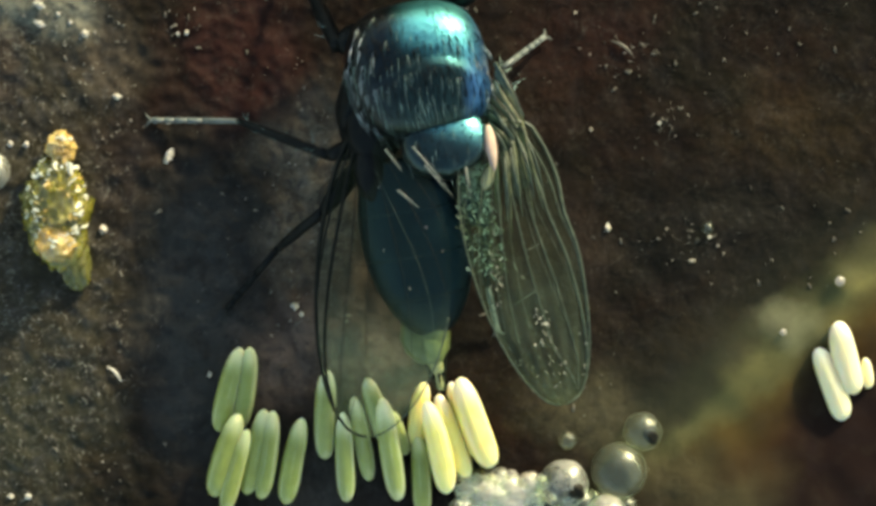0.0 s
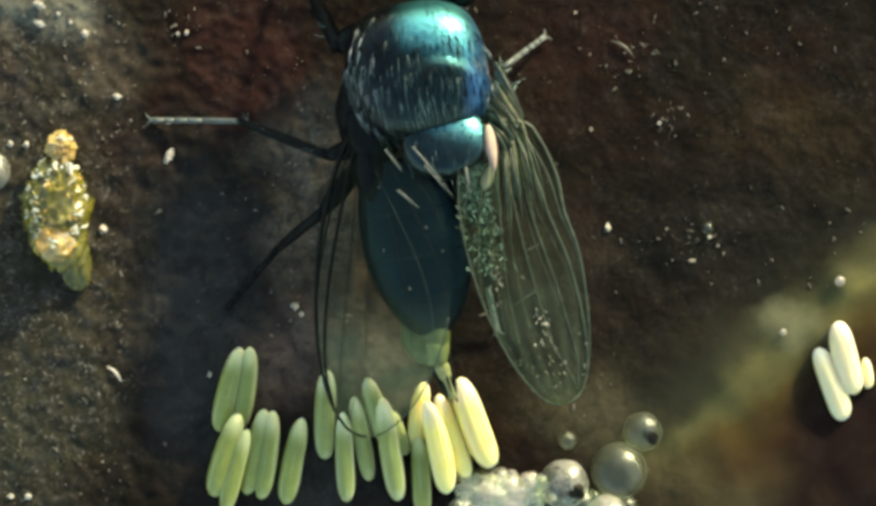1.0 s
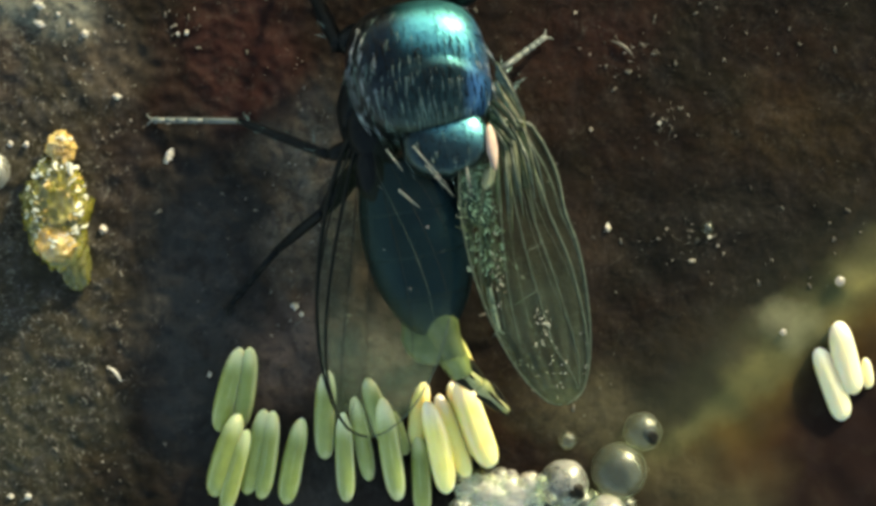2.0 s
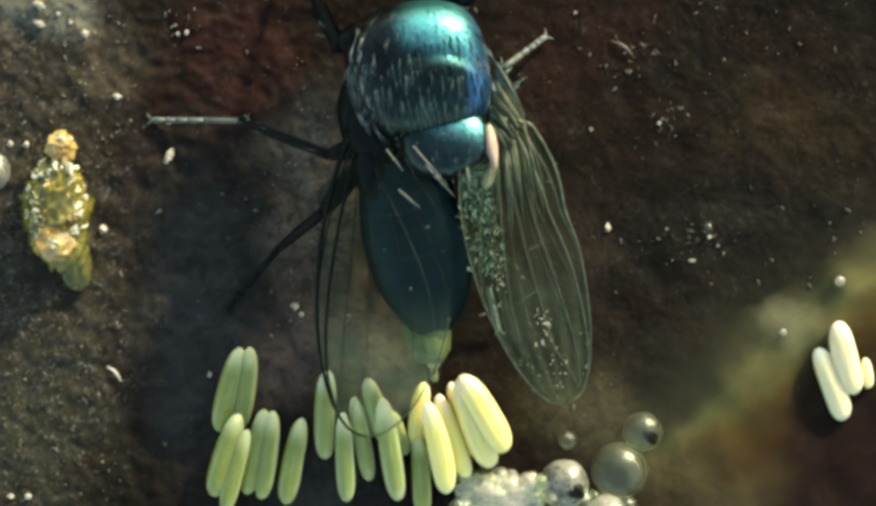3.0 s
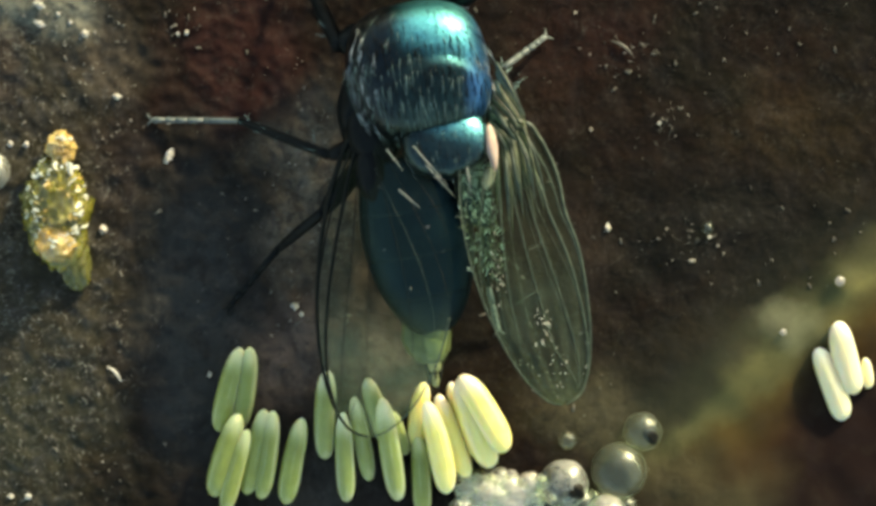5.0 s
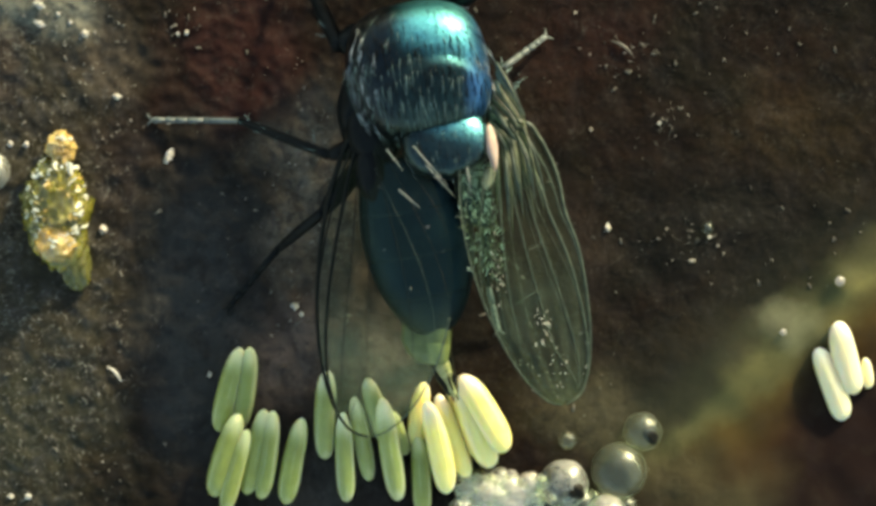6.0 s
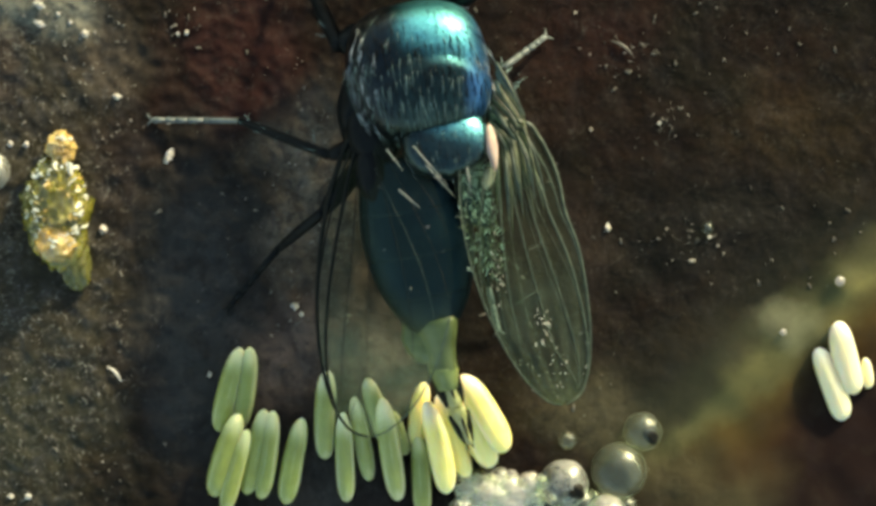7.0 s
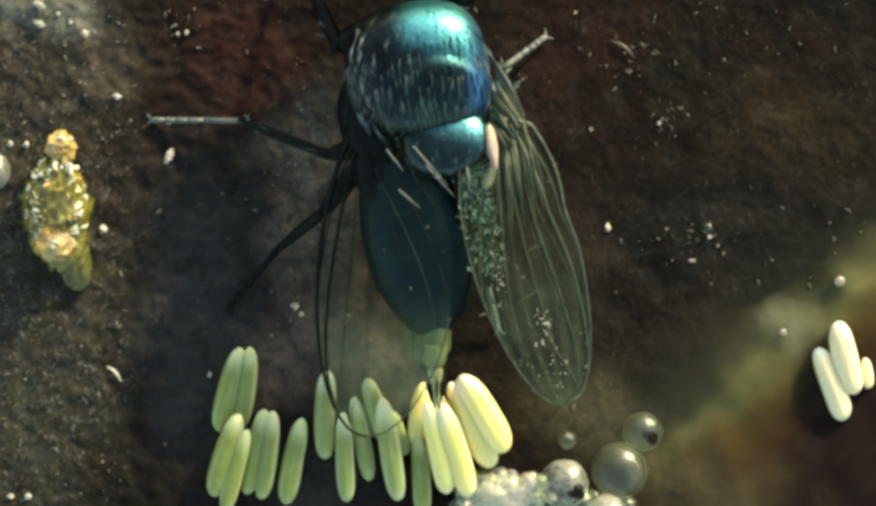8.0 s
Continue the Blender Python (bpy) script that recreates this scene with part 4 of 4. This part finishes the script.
# ---- bubbles and froth ----
def make_bubble(u, v, r, z, material=None, label="glassy round bubble in the wet froth"):
    bm = bmesh.new()
    rr = r / K
    blob(bm, placed(u, v, z + surface(u, v) + rr * 0.12), (rr, rr, rr * 0.85), 24, 32, lump(u, 0.05 if material else 0.02))
    ob = solid("bubble", bm, material or BUBBLE, at(u, v, z), label, "bubble", "froth bubbles")
    if r in (34, 44) and u > 1000:
        # dark oval added for the dark reflection in the film
        bm = bmesh.new()
        blob(bm, placed(u + r * 0.42, v + r * 0.22, z + surface(u, v) + rr * 0.80, 0, 0, -40), (rr * 0.46, rr * 0.30, rr * 0.16), 14, 18, lump(r, 0.4))
        part("dark_reflection", bm, BAR, ob, "dark oval standing for a reflection in the bubble")


for u, v, r, z in ((1150, 772, 34, 0.05), (1108, 842, 50, 0.0), (1016, 788, 15, 0.05), (1036, 905, 36, 0.0), (1062, 892, 16, 0.0), (1120, 908, 22, 0.0), (984, 900, 20, 0.0)):
    make_bubble(u, v, r, z)
make_bubble(1266, 408, 11, 0.0, None, "clear droplet on the dark meat")
# two beads added in place of glints on the fat
make_bubble(1504, 503, 9, 0.0, FROTH, "small white bead standing for a wet glint on the fat")
make_bubble(1402, 594, 6, 0.0, FROTH, "small white bead standing for a wet glint on the fat")
MILKY = "milky froth bubble with a shiny film"
# bead added in place of a bright glare on the wet crust
make_bubble(-14, 306, 36, -0.16, CLOUDY, "milky bead standing for a wet glare at the edge of the crust")
make_bubble(1010, 866, 44, 0.0, CLOUDY, MILKY)
froth = random.Random(8)
for i in range(60):
    make_bubble(815 + 155 * froth.random(), 852 + 58 * froth.random(), 6 + 17 * froth.random() ** 2, 0.06, (FROTH, CLOUDY, None)[i % 3], MILKY)
for u, v, r, z in ((868, 884, 34, -0.1), (912, 872, 24, 0.0), (1085, 925, 40, 0.0)):
    make_bubble(u, v, r, z, FROTH, MILKY)


def make_foam(u, v, a, b, seed):
    """A low mass of tiny bubbles too small to tell apart."""
    q0 = Vector((seed, 0, 0))
    bm = bmesh.new()
    blob(bm, placed(u, v, surface(u, v)), (a / K, b / K, 0.30), 60, 110,
         lambda q: 1 + 0.13 * noise.noise(q * 2.5 + q0) + 0.03 * noise.noise(q * 8 + q0))
    solid("foam", bm, FROTH, at(u, v, 0), "whitish foam of tiny bubbles on the meat", "foam", "", "stuff")


make_foam(885, 885, 78, 36, 3)


# ---- crumbs ----
def make_crumb(u, v, a, b, turn, seed):
    bm = bmesh.new()
    z = surface(u, v) + min(a, b) / K * 0.6
    blob(bm, placed(u, v, z, 0, 0, turn), (a / K * 0.66, b / K * 0.66, min(a, b) / K * 0.5), 14, 18, lump(seed, 1.0, 2.6))
    solid("crumb", bm, CRUMB, at(u, v, z), "small whitish crumb on the meat", "crumb", "pale crumbs")


# crumbs at 1270, 424 and near 100, 24 are added for glints
for i, (u, v, a, b, turn) in enumerate((
        (302, 280, 8, 18, -28), (184, 410, 9, 9, 0), (70, 42, 13, 7, -20), (210, 172, 10, 6, 0), (152, 60, 8, 7, 0),
        (334, 58, 5, 6, 0), (318, 60, 4, 4, 0), (18, 257, 6, 7, 0), (47, 258, 7, 7, 0), (1088, 408, 6, 9, 0), (528, 548, 8, 8, 0),
        (540, 562, 6, 5, 0), (375, 670, 5, 6, 0), (50, 888, 8, 7, 0), (20, 888, 7, 6, 0), 
        (1058, 231, 3, 4, 0), (1180, 220, 4, 4, 0), (1030, 22, 3, 3, 0), (1270, 424, 5, 3, 0), (1238, 466, 8, 3, 8), (70, 8, 14, 8, -25), (104, 24, 5, 5, 0), (126, 40, 4, 5, 0))):
    make_crumb(u, v, a, b, turn, i)


def make_sliver(u0, v0, u1, v1, r, material=CRUMB, label="thin white curved sliver on the meat"):
    bm = bmesh.new()
    z = surface(u0, v0) + r / K
    tube(bm, smooth_path([at(u0, v0, z), at((u0 + u1) / 2 + 3, (v0 + v1) / 2 - 3, z + 0.05), at(u1, v1, z)], 5), lambda s: r / K * MM * (0.4 + 0.7 * math.sin(math.pi * s)), 8)
    solid("sliver", bm, material, at(u0, v0, z), label, "sliver")


make_sliver(192, 656, 216, 682, 2.6)
make_sliver(1095, 72, 1132, 98, 2.4, GRIT, "thin brown curved fibre on the meat")


def make_grit():
    rng = random.Random(5)
    bm = bmesh.new()
    done = 0
    while done < 1350:
        u, v = rng.uniform(-60, 1640), rng.uniform(-60, 960)
        if rng.random() > (1.0 if u < 230 else 0.02 if u < 400 and v > 380 else 0.16):
            continue
        if u > 1120 and v > 520:
            continue
        if done % 4 == 0:
            cu, cv, ru, rv = rng.choice(((575, 215, 26, 60), (575, 300, 26, 60), (1250, 430, 46, 22), (1190, 225, 24, 18), (50, 30, 50, 26), (520, 540, 40, 50),
                                         (70, 760, 70, 60), (110, 700, 70, 90), (60, 600, 60, 90), (330, 40, 30, 30), (1130, 90, 40, 40), (190, 330, 60, 70)))
            u, v = rng.gauss(cu, ru), rng.gauss(cv, rv)
        done += 1
        size = rng.choice((0.006, 0.008, 0.010, 0.012, 0.022)) * rng.uniform(0.8, 1.3)
        p = at(u, v, surface(u, v) + size * 0.5)
        made = bmesh.ops.create_icosphere(bm, subdivisions=1, radius=size * MM)["verts"]
        k, g = rng.uniform(0.8, 3.2), rng.uniform(0, math.pi)
        cg, sg = math.cos(g), math.sin(g)
        for vert in made:
            x, y = vert.co.x * k, vert.co.y * 0.8
            vert.co = p + Vector((x * cg - y * sg, x * sg + y * cg, vert.co.z * 0.8))
    data = mesh_of("grit", bm, GRIT)
    tagged(new("grit", data), "fine pale glittering grit on the meat", "grit", kind="stuff")


make_grit()


def make_specks():
    """Loose clusters of tiny pale crumbs on the crust, too small to tell apart."""
    rng = random.Random(17)
    bm = bmesh.new()
    for cu, cv, ru, rv, count in ((576, 205, 20, 34, 34), (560, 300, 34, 26, 16), (500, 400, 40, 60, 14), (470, 560, 50, 40, 8), (330, 52, 22, 16, 12), (150, 90, 80, 40, 26),
                                  (110, 30, 70, 22, 34), (240, 215, 60, 12, 14), (80, 150, 60, 60, 18), (210, 330, 50, 70, 18), (60, 600, 60, 70, 30), (120, 760, 80, 90, 34),
                                  (1180, 225, 22, 30, 7), (1250, 440, 50, 26, 18), (1000, 90, 40, 40, 6), (1330, 70, 120, 40, 10), (540, 105, 22, 14, 8)):
        for i in range(count * 3 // 4):
            u, v = rng.gauss(cu, ru), rng.gauss(cv, rv)
            size = 0.008 + 0.020 * rng.random() ** 3
            made = bmesh.ops.create_icosphere(bm, subdivisions=1, radius=1.0)["verts"]
            m = placed(u, v, surface(u, v) + size * 0.5, rng.uniform(0, 60), rng.uniform(0, 60), rng.uniform(0, 180))
            long = rng.uniform(0.8, 2.0)
            for vert in made:
                vert.co = m @ (Vector((vert.co.x, vert.co.y * long, vert.co.z * 0.8)) * size * rng.uniform(0.7, 1.25) * MM)
    tagged(new("crumbs", mesh_of("crumbs", bm, SPECK)), "scattered tiny pale crumbs on the crust", "crumbs", kind="stuff")


make_specks()


# ---- what moves ----
def aim(a, b, back):
    """The pose at b, drawn back along a-b by back mm, with x along a to b."""
    x = (b - a).normalized()
    y = Vector((0, 0, 1)).cross(x).normalized()
    return Matrix.Translation(b - x * back * MM) @ Matrix((x, y, x.cross(y))).transposed().to_4x4()


def motions():
    still = Matrix.Translation(FLY)
    drift = Matrix.Translation(FLY + Vector((0.018 * MM, 0.004 * MM, 0)))
    walk(fly, [(0.0, still), (1.0, still), (1.6, Matrix.Translation(FLY + Vector((0.010 * MM, 0, 0)))), (3.0, drift), (8.0, drift)])
    first = ((0.0, 789, 697), (0.5, 786, 700), (0.7, 796, 697), (0.8, 798, 713), (0.9, 809, 738), (1.0, 812, 713), (1.1, 827, 750), (1.2, 822, 762),
             (1.3, 866, 752), (1.4, 821, 746), (1.5, 819, 786), (1.6, 880, 774), (1.7, 908, 720), (1.9, 912, 735), (2.2, 880, 735), (2.5, 812, 694), (2.8, 781, 676))
    then = ((3.3, 774, 690), (4.7, 776, 690), (5.3, 780, 695), (5.8, 797, 720), (5.9, 815, 690), (6.0, 812, 710), (6.1, 822, 686), (6.2, 798, 702), (6.3, 801, 722), (6.4, 804, 738))
    last = ((6.5, 827, 738), (6.6, 830, 754), (6.7, 834, 774), (6.8, 845, 796), (6.9, 870, 796), (7.0, 839, 796), (7.1, 826, 788), (7.2, 818, 780),
            (7.3, 820, 768), (7.4, 814, 768), (7.5, 806, 746), (7.6, 797, 735), (7.8, 790, 730), (8.0, 780, 724))
    base_rows, mid_rows, tip_rows = [], [], []
    for t, u, v in first + then + last:
        b = at(772, 612, 1.20) - FLY
        p = at(u, v, 1.0) - FLY
        reach = (p - b).length / MM
        out = min(1.0, max(0.0, (reach - 0.7) / 1.2))
        base_rows.append((t, aim(b + Vector((0, 0.6 * MM, 0.15 * MM)), b + (p - b) * (0.10 + 0.26 * out) + Vector((0, -0.06 * MM, 0)), 1.25)))
        mid_rows.append((t, aim(b, b + (p - b) * (0.62 + 0.02 * out), 0.80)))
        tip_rows.append((t, aim(b, p, 0.72)))
    walk(ovi_base, base_rows)
    walk(ovi_mid, mid_rows)
    walk(ovi_tip, tip_rows)

    def slide(egg, steps):
        """The egg waits in the abdomen, slides out and stays where it is built."""
        rest = egg.matrix_world.copy()
        turn = rest.to_3x3().to_4x4()
        walk(egg, [(t, Matrix.Translation(at(u, v, z)) @ turn) for t, u, v, z in steps] + [(t, rest) for t in (steps[-1][0] + 0.2, 8.0) if t <= 8.0])

    bpy.context.view_layer.update()
    slide(laid_first, [(0.0, 760, 455, 1.55), (1.7, 760, 455, 1.55), (1.85, 776, 560, 1.2), (2.0, 800, 620, 1.1), (2.2, 840, 690, 0.9), (2.4, 860, 728, 0.75)])
    slide(laid_second, [(0.0, 762, 455, 1.50), (6.8, 762, 455, 1.50), (6.9, 768, 520, 1.35), (7.0, 784, 620, 1.1), (7.1, 804, 722, 0.85), (7.2, 815, 782, 0.8)])


motions()
